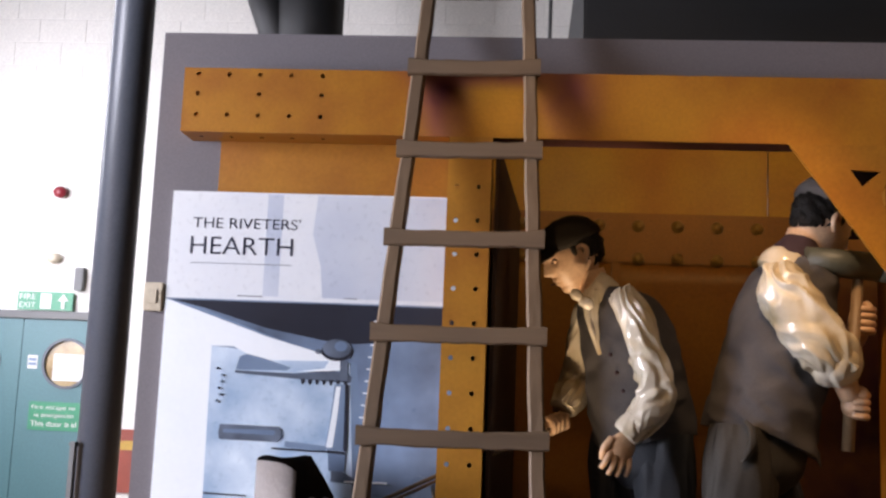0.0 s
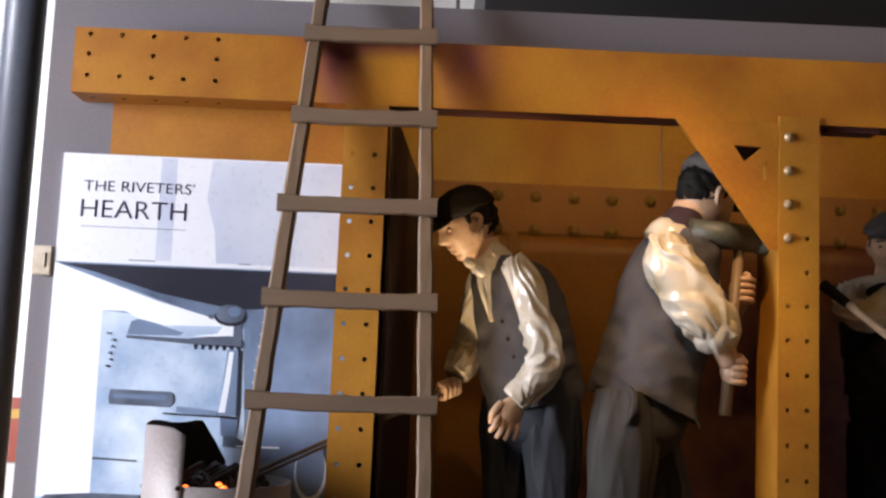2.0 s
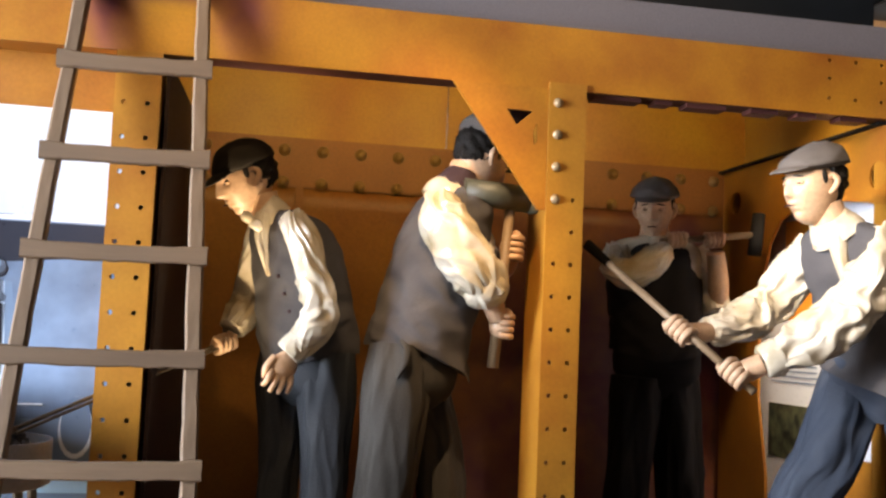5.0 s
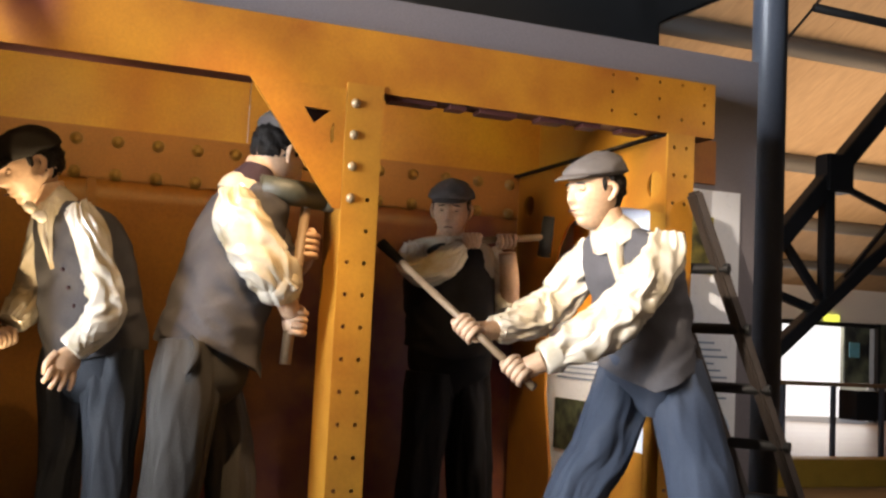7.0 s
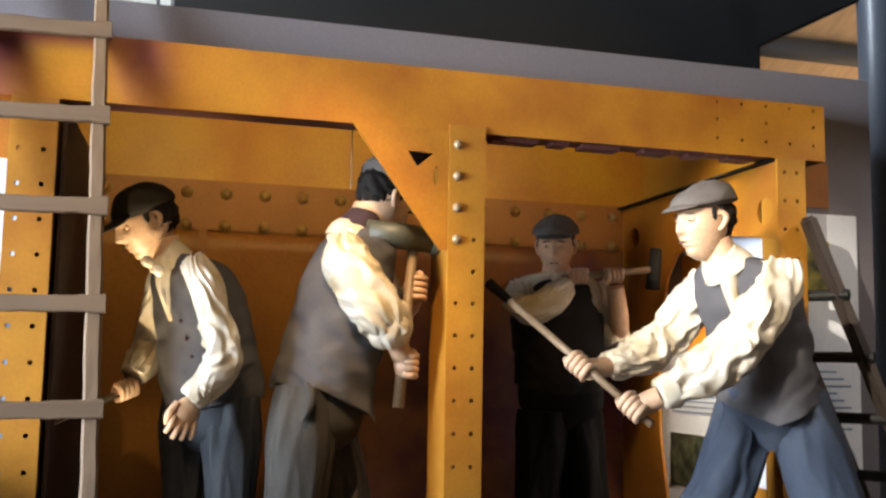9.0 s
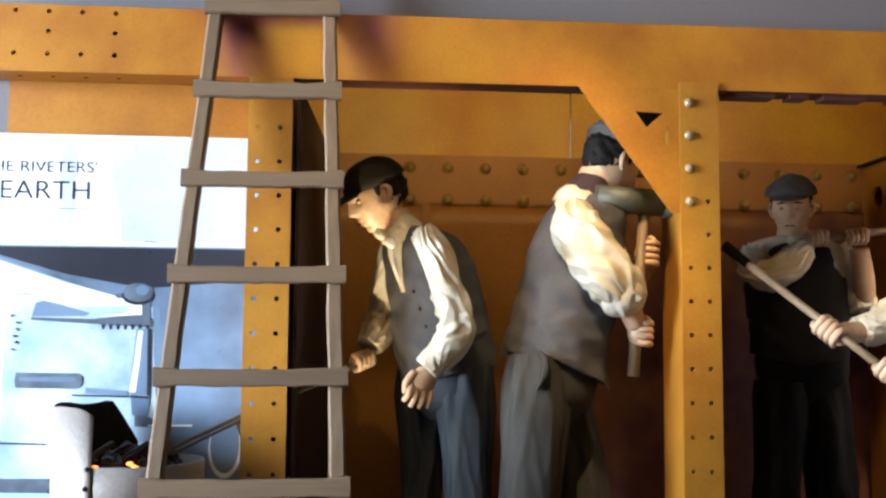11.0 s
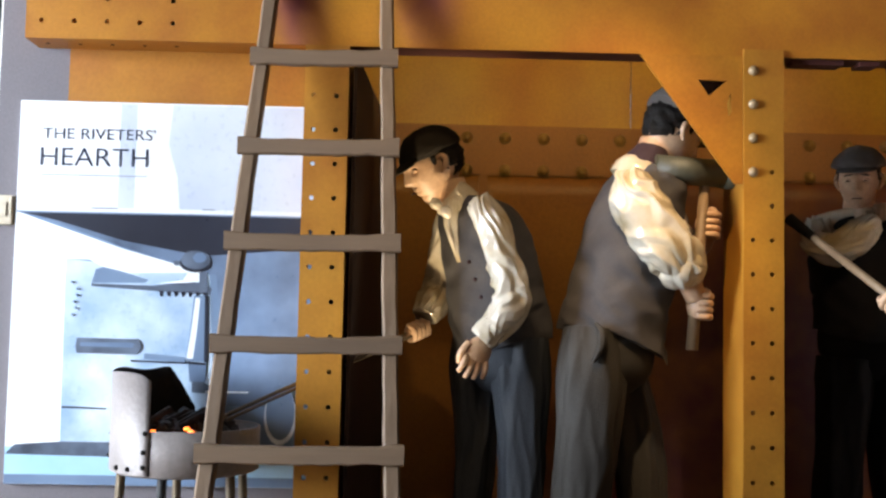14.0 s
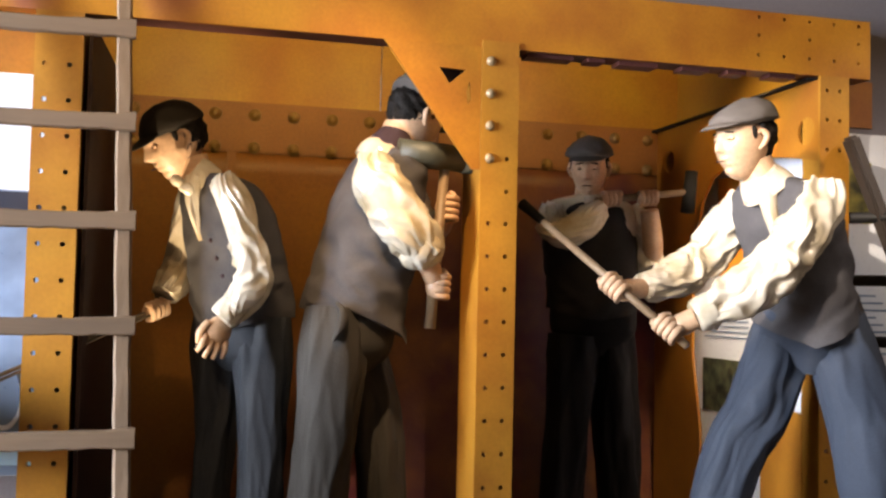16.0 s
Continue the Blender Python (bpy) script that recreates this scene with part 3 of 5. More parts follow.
web_foot = solid("web_plate", box(B(), 2.508, 2.52, 2.99, 3.26, STAGE, 1.12, 0.002), M_ORANGE, "orange plate at the foot of the end column", "web plate", "")
# white board seen through the cut-out, with its picture
info = thing("information_board", "white printed information board with photographs inside the bay", "board", (2.6, 3.6, STAGE))
part("panel", box(B(), 2.60, 2.615, 3.1, 4.14, STAGE, 2.2), M_SIGN_WHITE, info)
part("photograph", box(B(), 2.597, 2.60, 3.55, 3.867, 1.048, 1.27), mat("dark_green_photograph", (0.10, 0.11, 0.06), 0.4, 0, (0.012, 0.015, 0.012), 22, 0.25), info, "dark green group photograph")
part("photograph", box(B(), 2.597, 2.60, 3.42, 3.75, 1.62, 2.03), mat("fire_photograph", (0.85, 0.42, 0.05), 0.4, 0, (0.75, 0.20, 0.02), 9, 0.4), info, "orange fire photograph")
for n in range(5):
    part("text_line", box(B(), 2.5975, 2.60, 3.5, 3.85 - 0.02 * (n % 2), 1.36 + 0.022 * n, 1.366 + 0.022 * n), M_PRINT_MID, info)

board = thing("information_board", "tall white printed board on the grey partition", "board", (2.8, 3.02, 1.0))
part("panel", box(B(), 2.65, 2.925, 3.012, 3.03, 0.75, 2.125, 0.002), M_SIGN_WHITE, board)
part("photograph", box(B(), 2.68, 2.80, 3.009, 3.012, 1.80, 2.02), mat("green_photograph", (0.42, 0.36, 0.08), 0.4, 0, (0.05, 0.05, 0.03), 16, 0.3), board, "green and brown photograph")
for n in range(12):
    part("text_line", box(B(), 2.68, 2.88 - 0.03 * (n % 3), 3.010, 3.012, 1.25 + 0.026 * n, 1.257 + 0.026 * n), M_PRINT_MID, board)
part("disc", rod(B(), (2.80, 3.0115, 1.20), (2.80, 3.010, 1.20), 0.10, seg=24), M_PRINT_LIGHT, board, "pale grey printed disc")

# ---- the hearth sign ----
SX0, SX1, SZ0, SZ1, SPLIT, SY = -0.930, 0.018, 0.955, 2.130, 1.786, 3.012


def sign():
    s = thing("hearth_sign", "large printed sign with a title over a blue-toned workshop photograph", "sign", (-0.5, 3.02, 0.955))
    part("panel", box(B(), SX0, SX1, SY, SY + 0.018, SZ0, SZ1, 0.0015), M_SIGN_WHITE, s, "glossy white printed panel")
    y = [SY]

    def flat(name, pts, material, label=""):
        y[0] -= 0.00012
        part(name, prism(B(), pts, 1, y[0], SY), material, s, label)

    # lilac bands paint the panel's reflections and its dimmer right half
    flat("printed_stripe", [(-0.62, 2.125), (-0.57, 2.125), (-0.57, 1.80), (-0.62, 1.80)], M_REFLECT_PALE)
    flat("printed_cloud", [(-0.46, 2.125), (SX1 - 0.002, 2.125), (SX1 - 0.002, 1.80), (-0.43, 1.80), (-0.44, 1.9), (-0.47, 2.0)], M_REFLECT_PALE)
    flat("photograph", [(SX0 + 0.001, SZ0 + 0.001), (SX1 - 0.001, SZ0 + 0.001), (SX1 - 0.001, SPLIT), (SX0 + 0.001, SPLIT)], M_PRINT_MID, "blue-toned workshop photograph")
    flat("printed_shade", [(SX0 + 0.001, SPLIT - 0.004), (SX1 - 0.001, SPLIT - 0.004), (SX1 - 0.001, 1.20), (-0.26, 1.20), (-0.31, 1.6), (-0.40, 1.62), (-0.60, 1.68), (-0.80, 1.75)], M_PRINT_SHADE, "dark clouded printed background")
    flat("printed_shade", [(SX0 + 0.02, SPLIT - 0.005), (SX1 - 0.001, SPLIT - 0.005), (SX1 - 0.001, 1.69), (-0.32, 1.66), (-0.40, 1.665), (-0.60, 1.70), (-0.80, 1.757)], M_PRINT_DARK)
    flat("printed_wall", [(-0.77, 1.64), (-0.33, 1.60), (-0.30, 1.15), (-0.30, 1.07), (-0.77, 1.07)], M_PRINT_LIGHT, "pale blue printed plates")
    flat("printed_beam", [(SX0 + 0.001, SPLIT - 0.002), (-0.60, 1.675), (-0.41, 1.625), (-0.39, 1.605), (-0.62, 1.60), (-0.70, 1.64), (-0.77, 1.64), (-0.765, 1.07), (SX0 + 0.001, 1.06)], M_PRINT_BEAM, "white printed light beam")
    flat("printed_floor", [(SX0 + 0.001, SZ0 + 0.03), (SX1 - 0.001, SZ0 + 0.03), (SX1 - 0.001, 1.075), (SX0 + 0.001, 1.068)], M_PRINT_CYAN, "cyan printed floor")
    flat("printed_skirting", [(SX0 + 0.001, 1.045), (-0.5, 1.04), (-0.5, 1.085), (-0.76, 1.085), (-0.9, 1.075)], M_PRINT_GREY)
    def oval(cx, cz, rx, rz, n=20):
        return [(cx + rx * math.cos(2 * math.pi * k / n), cz + rz * math.sin(2 * math.pi * k / n)) for k in range(n)]

    flat("printed_arm", [(-0.689, 1.568), (-0.678, 1.610), (-0.655, 1.618), (-0.60, 1.606), (-0.514, 1.580), (-0.53, 1.571)], M_PRINT_MID, "printed arm in shade")
    flat("printed_crossbar", [(-0.69, 1.566), (-0.50, 1.563), (-0.40, 1.577), (-0.34, 1.574), (-0.322, 1.557), (-0.328, 1.540), (-0.48, 1.546), (-0.69, 1.558)], M_PRINT_GREY, "printed drill arm")
    flat("printed_highlight", [(-0.50, 1.569), (-0.40, 1.584), (-0.345, 1.580), (-0.40, 1.574)], M_PRINT_BEAM)
    for n in range(7):
        x = -0.482 + 0.022 * n
        flat("printed_tooth", [(x, 1.547), (x + 0.015, 1.547), (x + 0.010, 1.531), (x + 0.004, 1.531)], M_PRINT_DARK)
    flat("printed_neck", [(-0.392, 1.612), (-0.360, 1.616), (-0.358, 1.580), (-0.412, 1.580)], M_PRINT_BEAM)
    flat("printed_neck", [(-0.362, 1.616), (-0.338, 1.606), (-0.334, 1.545), (-0.360, 1.545)], M_PRINT_GREY)
    flat("printed_cap", oval(-0.374, 1.636, 0.049, 0.030), M_PRINT_DARK, "printed machine cap")
    flat("printed_cap", oval(-0.374, 1.645, 0.045, 0.029), M_PRINT_GREY)
    flat("printed_cap", oval(-0.362, 1.652, 0.020, 0.016), M_PRINT_MID)
    flat("printed_knob", oval(-0.432, 1.634, 0.010, 0.008, 12), M_PRINT_GREY)
    flat("printed_spindle", [(-0.375, 1.535), (-0.332, 1.535), (-0.327, 1.332), (-0.395, 1.336), (-0.384, 1.42)], M_PRINT_MID, "printed machine spindle")
    flat("printed_spindle_light", [(-0.370, 1.528), (-0.356, 1.528), (-0.362, 1.43), (-0.372, 1.342), (-0.392, 1.342), (-0.380, 1.43)], M_PRINT_BEAM)
    flat("printed_spindle_edge", [(-0.342, 1.535), (-0.332, 1.535), (-0.327, 1.332), (-0.338, 1.332)], M_PRINT_DARK)
    flat("printed_collar", [(-0.386, 1.332), (-0.330, 1.328), (-0.332, 1.272), (-0.380, 1.272)], M_PRINT_MID)
    flat("printed_collar", [(-0.386, 1.334), (-0.330, 1.330), (-0.330, 1.322), (-0.386, 1.326)], M_PRINT_DARK)
    flat("printed_foot", [(-0.372, 1.272), (-0.338, 1.272), (-0.300, 1.252), (-0.300, 1.236), (-0.372, 1.240)], M_PRINT_GREY)
    flat("printed_wedge", [(-0.52, 1.356), (-0.395, 1.346), (-0.395, 1.330), (-0.52, 1.338)], M_PRINT_MID)
    slot = [(-0.726, 1.354), (-0.552, 1.352)] + [(-0.550 + 0.020 * math.cos(a), 1.376 + 0.024 * math.sin(a)) for a in (-1.2, -0.6, 0.0, 0.6, 1.2)] + [(-0.726, 1.400), (-0.730, 1.376)]
    flat("printed_slot", slot, M_PRINT_GREY, "printed slot")
    flat("printed_slot_light", [(-0.715, 1.374), (-0.556, 1.372), (-0.550, 1.382), (-0.556, 1.388), (-0.715, 1.386)], M_PRINT_MID)
    flat("printed_seam", [(-0.765, 1.192), (-0.63, 1.188), (-0.63, 1.184), (-0.765, 1.187)], M_PRINT_DARK)
    flat("printed_seam", [(-0.56, 1.335), (-0.36, 1.330), (-0.36, 1.326), (-0.56, 1.330)], M_PRINT_DARK)
    for n in range(9):
        z, w = 1.735 - 0.037 * n, 0.030 - 0.0016 * n
        flat("printed_mark", [(-0.262 - 0.004 * n, z), (-0.262 - 0.004 * n + w, z), (-0.262 - 0.004 * n + w, z - 0.004), (-0.262 - 0.004 * n, z - 0.004)], M_PRINT_BEAM)
        flat("printed_mark", [(-0.250 - 0.004 * n, z - 0.004), (-0.243 - 0.004 * n, z - 0.004), (-0.243 - 0.004 * n, z - 0.016), (-0.250 - 0.004 * n, z - 0.016)], M_PRINT_BEAM)
    flat("printed_seam", [(-0.33, 1.245), (-0.2, 1.245), (-0.2, 1.24), (-0.33, 1.24)], M_PRINT_BEAM)
    flat("printed_disc", [(-0.10 + 0.05 * math.cos(a * 0.3491), 1.17 + 0.085 * math.sin(a * 0.3491)) for a in range(18)], M_PRINT_BEAM)
    flat("printed_disc", [(-0.10 + 0.044 * math.cos(a * 0.3491), 1.185 + 0.085 * math.sin(a * 0.3491)) for a in range(18)], M_PRINT_MID)
    rng = random.Random(3)
    for n in range(6):
        x, z = rng.uniform(-0.75, -0.72), 1.47 + 0.02 * n
        flat("printed_rivet", [(x + 0.003 * math.cos(a), z + 0.004 * math.sin(a)) for a in (0, 1.05, 2.1, 3.14, 4.19, 5.24)], M_PRINT_MID)

    def words(text, x, z, height, width):
        cu = bpy.data.curves.new("title", "FONT")
        cu.body, cu.size, cu.extrude, cu.offset = text, 1.0, 0.001, -0.007
        tmp = new("title", cu)
        bpy.context.view_layer.update()
        me = bpy.data.meshes.new_from_object(tmp.evaluated_get(bpy.context.evaluated_depsgraph_get()))
        xs = [v.co.x for v in me.vertices]
        zs = [v.co.y for v in me.vertices]
        x0, x1, z0 = min(xs), max(xs), min(zs)
        for v in me.vertices:
            v.co = ((v.co.x - x0) / (x1 - x0) * width + x, SY - 0.0008 + v.co.z * 0.3, (v.co.y - z0) / (max(zs) - z0) * height + z)
        bpy.data.objects.remove(tmp)
        me.materials.append(M_INK)
        ob = new("lettering", me)
        ob.parent = s
        ob.matrix_parent_inverse = s.matrix_world.inverted()

    words("THE RIVETERS'", -0.858, 2.012, 0.034, 0.346)
    words("HEARTH", -0.862, 1.929, 0.055, 0.330)
    part("rule", box(B(), -0.857, -0.533, SY - 0.0010, SY, 1.8985, 1.9005), M_PRINT_GREY, s)
    part("credit_line", box(B(), -0.70, -0.62, SY - 0.0010, SY, 1.797, 1.800), M_PRINT_GREY, s)
    part("credit_line", box(B(), -0.36, -0.32, SY - 0.0010, SY, 1.799, 1.802), M_PRINT_GREY, s)
    return s


sign()
sw = thing("switch_box", "small beige socket plate beside the sign", "socket", (-0.965, 3.03, 1.78))
part("plate", box(B(), -1.000, -0.938, 3.005, 3.03, 1.742, 1.832, 0.004), M_BRASS, sw)
part("cover", box(B(), -0.985, -0.955, 3.001, 3.005, 1.765, 1.81, 0.002), M_BRASS, sw)

# ---- the tall ladder ----
def ladder():
    top, slope = 3.05, 0.293

    def y_at(z):
        return 2.852 - slope * (2.51 - z)

    lad = thing("ladder", "worn brown wooden ladder leaning on the girder", "ladder", (0.03, y_at(STAGE), STAGE))

    def rail_x(side, z):
        k = (2.51 - z) / 1.37
        return (-0.140 - 0.068 * k) if side < 0 else (0.196 + 0.056 * k)

    for side in (-1, 1):
        bm = B()
        rings = []
        rng = random.Random(side + 5)
        steps = 40
        for n in range(steps + 1):
            z = STAGE + (top - STAGE) * n / steps
            x, y = rail_x(side, z) + rng.uniform(-0.0012, 0.0012), y_at(z)
            w, d = 0.021 + rng.uniform(-0.001, 0.001), 0.022
            c = 0.006
            prof = [(-w + c, -d), (w - c, -d), (w, -d + c), (w, d - c), (w - c, d), (-w + c, d), (-w, d - c), (-w, -d + c)]
            rings.append([bm.verts.new((x + p, y + 0.024 + q, z - 0.29 * q)) for p, q in prof])
        for a, b in zip(rings, rings[1:]):
            for k in range(8):
                bm.faces.new((a[k], a[(k + 1) % 8], b[(k + 1) % 8], b[k]))
        bm.faces.new(rings[0])
        bm.faces.new(rings[-1][::-1])
        part("rail", bm, M_WOOD, lad)
    for n in range(-1, 8):
        z = 2.500 - 0.2735 * n
        if z < STAGE + 0.1:
            continue
        bm = B()
        rng = random.Random(40 + n)
        x0, x1, y = rail_x(-1, z) - 0.032, rail_x(1, z) + 0.032, y_at(z)
        rings = []
        steps = 16
        for k in range(steps + 1):
            x = x0 + (x1 - x0) * k / steps
            sag = 0.0035 * math.sin(math.pi * k / steps) + rng.uniform(-0.001, 0.001)
            h = 0.0225 + (0.003 if k in (0, 1, steps - 1, steps) else 0.0) + rng.uniform(-0.0012, 0.0012)
            d = 0.012
            prof = [(-d, -h + 0.004), (-d + 0.004, -h), (d, -h), (d, h), (-d + 0.004, h), (-d, h - 0.004)]
            rings.append([bm.verts.new((x, y - 0.008 + q, z + p - sag + 0.004 * (k / steps - 0.5))) for q, p in prof])
        for a, b in zip(rings, rings[1:]):
            for k in range(6):
                bm.faces.new((a[k], a[(k + 1) % 6], b[(k + 1) % 6], b[k]))
        bm.faces.new(rings[0])
        bm.faces.new(rings[-1][::-1])
        part("rung", bm, M_WOOD_X, lad)
    return lad


ladder()


def side_ladder():
    lad = thing("ladder", "dark wooden ladder leaning sideways against the end column", "ladder", (3.3, 2.9, STAGE))
    a, b = Vector((2.598, 2.84, 2.05)), Vector((3.352, 2.84, STAGE))
    back = Vector((-0.12, 0.16, 0))
    part("rail", bar(B(), a + Vector((-0.01, 0, 0.03)), b, 0.045, 0.056, (0, 1, 0), 0.010), M_DARKWOOD, lad)
    part("rail", bar(B(), a + (b - a) * 0.22 + back, b + back, 0.04, 0.04, (0, 1, 0), 0.006), M_DARKWOOD, lad)
    for z in (1.80, 1.585, 1.37, 1.165, 0.96, 0.75):
        k = (2.04 - z) / (2.04 - STAGE)
        p = a + (b - a) * k
        part("rung", rod(B(), p + Vector((0.02, -0.035, 0.0)), p + back * 1.05, 0.020), M_BLACK, lad)
    return lad


side_ladder()

# ---- the forge ----
def forge():
    f = thing("portable_forge", "grey iron portable forge with hood and coals on legs", "forge", (-0.35, 2.78, STAGE))
    cx, cy, r = -0.335, 2.79, 0.205
    bm = B()
    seg = 36
    rings = [(0.0, r - 0.01, 1.040), (0.0, r, 1.046), (0.0, r, 1.165), (0.0, r - 0.008, 1.165), (0.0, r - 0.012, 1.075)]
    loops = []
    for _, rad, z in rings:
        loops.append([bm.verts.new((cx + rad * math.cos(2 * math.pi * k / seg), cy + rad * math.sin(2 * math.pi * k / seg), z)) for k in range(seg)])
    for p, q in zip(loops, loops[1:]):
        for k in range(seg):
            bm.faces.new((p[k], p[(k + 1) % seg], q[(k + 1) % seg], q[k]))
    bm.faces.new(loops[0][::-1])
    bm.faces.new(loops[-1])
    part("bowl", bm, M_FORGE, f, "round iron bowl", True)
    # the hood wraps the far side and one flank
    bm = B()
    a0, a1, n = math.radians(96), math.radians(254), 30
    lo, hi, lo2, hi2 = [], [], [], []
    for k in range(n + 1):
        a = a0 + (a1 - a0) * k / n
        t = k / n
        top = 1.318 - 0.12 * max(0.0, 0.14 - t) / 0.14 + 0.008 * math.sin(17 * t) * (1 - t)
        if t > 0.9:
            top -= 0.02 * ((t - 0.9) / 0.1) ** 2
        for rad, low, high in ((r + 0.004, lo, hi), (r + 0.001, lo2, hi2)):
            low.append(bm.verts.new((cx + rad * math.cos(a), cy + rad * math.sin(a), 1.048)))
            high.append(bm.verts.new((cx + rad * math.cos(a), cy + rad * math.sin(a), top)))
    for k in range(n):
        bm.faces.new((lo[k], lo[k + 1], hi[k + 1], hi[k]))
        f2 = bm.faces.new((lo2[k + 1], lo2[k], hi2[k], hi2[k + 1]))
        f2.material_index = 1
        bm.faces.new((hi[k], hi[k + 1], hi2[k + 1], hi2[k]))
    bm.faces.new((lo[0], hi[0], hi2[0], lo2[0]))
    bm.faces.new((lo[n], lo2[n], hi2[n], hi[n]))
    part("hood", bm, [M_FORGE, M_SOOT_BLACK], f, "grey iron hood, sooty inside", True)
    for a, z in ((250, 1.07), (250, 1.11), (236, 1.062), (222, 1.062), (188, 1.08), (184, 1.11), (182, 1.14), (251, 1.16)):
        bm = B()
        ball(bm, (cx + (r + 0.005) * math.cos(math.radians(a)), cy + (r + 0.005) * math.sin(math.radians(a)), z), (0.007, 0.007, 0.007), 10, 6)
        part("rivet", bm, M_SOOT_BLACK, f, "", True)
    for a in (35, 110, 190, 262, 325):
        x, y = cx + (r - 0.03) * math.cos(math.radians(a)), cy + (r - 0.03) * math.sin(math.radians(a))
        part("leg", rod(B(), (x, y, 1.045), (cx + (x - cx) * 1.15, cy + (y - cy) * 1.15, STAGE), 0.013), M_BLACK if a in (262,) else M_IRON, f)
    rng = random.Random(8)
    bm = B()
    for n in range(150):
        a, d = rng.uniform(0, 6.283), (r - 0.03) * math.sqrt(rng.random())
        z = 1.09 + 0.085 * (1 - (d / r) ** 2) + rng.uniform(-0.01, 0.02)
        made = bmesh.ops.create_icosphere(bm, subdivisions=1, radius=rng.uniform(0.012, 0.03))["verts"]
        m = Matrix.Translation((cx + d * math.cos(a), cy + d * math.sin(a), z)) @ Euler((rng.random() * 6, rng.random() * 6, rng.random() * 6)).to_matrix().to_4x4() @ Matrix.Diagonal((1, rng.uniform(0.5, 1), rng.uniform(0.5, 0.9), 1))
        bmesh.ops.transform(bm, matrix=m, verts=made)
    for n in range(5):
        x, y = cx + rng.uniform(-0.09, 0.02), cy + rng.uniform(-0.12, -0.04)
        bar(bm, (x - 0.05, y - 0.03, 1.145), (x + 0.06, y + 0.02, 1.20 + rng.uniform(0, 0.02)), 0.022, 0.016, (0, 0, 1), 0.004)
    tagged(part("coal_heap", bm, M_COAL, f, "heaped black coals"), kind="stuff")
    for x, y, z in ((-0.385, 2.605, 1.158), (-0.370, 2.603, 1.155), (-0.285, 2.605, 1.165), (-0.275, 2.610, 1.158), (-0.30, 2.62, 1.172), (-0.39, 2.62, 1.162)):
        bm = B()
        made = bmesh.ops.create_icosphere(bm, subdivisions=1, radius=0.010)["verts"]
        bmesh.ops.transform(bm, matrix=Matrix.Translation((x, y, z)) @ Matrix.Diagonal((1, 1, 0.6, 1)), verts=made)
        part("ember", bm, M_EMBER, f, "glowing orange ember")
    return f


forge()
t_thing = thing("tongs", "long iron riveting tongs lying in the forge", "tongs", (-0.1, 2.95, 1.25))
part("arm", rod(B(), (-0.245, 2.80, 1.185), (0.300, 3.215, 1.437), 0.006), M_IRON, t_thing)
part("arm", rod(B(), (-0.225, 2.78, 1.180), (0.300, 3.20, 1.425), 0.005), M_IRON, t_thing)
part("jaw", bar(B(), (-0.32, 2.735, 1.165), (-0.225, 2.80, 1.19), 0.022, 0.018, (0, 0, 1), 0.004), M_HANDLE, t_thing, "rusty jaw")


# ---- mannequins ----
def smooth_path(points, steps):
    """Points on a smooth curve through the given rows of numbers."""
    p = np.array(points, float)
    out = []
    for i in range(len(p) - 1):
        a, b, c, d = p[max(i - 1, 0)], p[i], p[i + 1], p[min(i + 2, len(p) - 1)]
        for k in range(steps):
            t = k / steps
            out.append(0.5 * ((2 * b) + (c - a) * t + (2 * a - 5 * b + 4 * c - d) * t * t + (3 * b - a - 3 * c + d) * t ** 3))
    out.append(p[-1])
    return out


def skin_rings(bm, rings, index):
    for a, b in zip(rings, rings[1:]):
        n = len(a)
        for k in range(n):
            f = bm.faces.new((a[k], a[(k + 1) % n], b[(k + 1) % n], b[k]))
            f.material_index, f.smooth = index, True
    for ring, flip in ((rings[0], 0), (rings[-1], 1)):
        f = bm.faces.new(ring[::-1] if flip else ring)
        f.material_index, f.smooth = index, True


def crease(n, soft):
    """A sharp ridge where n passes through nought, with soft rounding."""
    return 0.42 - 2.3 * math.sqrt(n * n + soft)


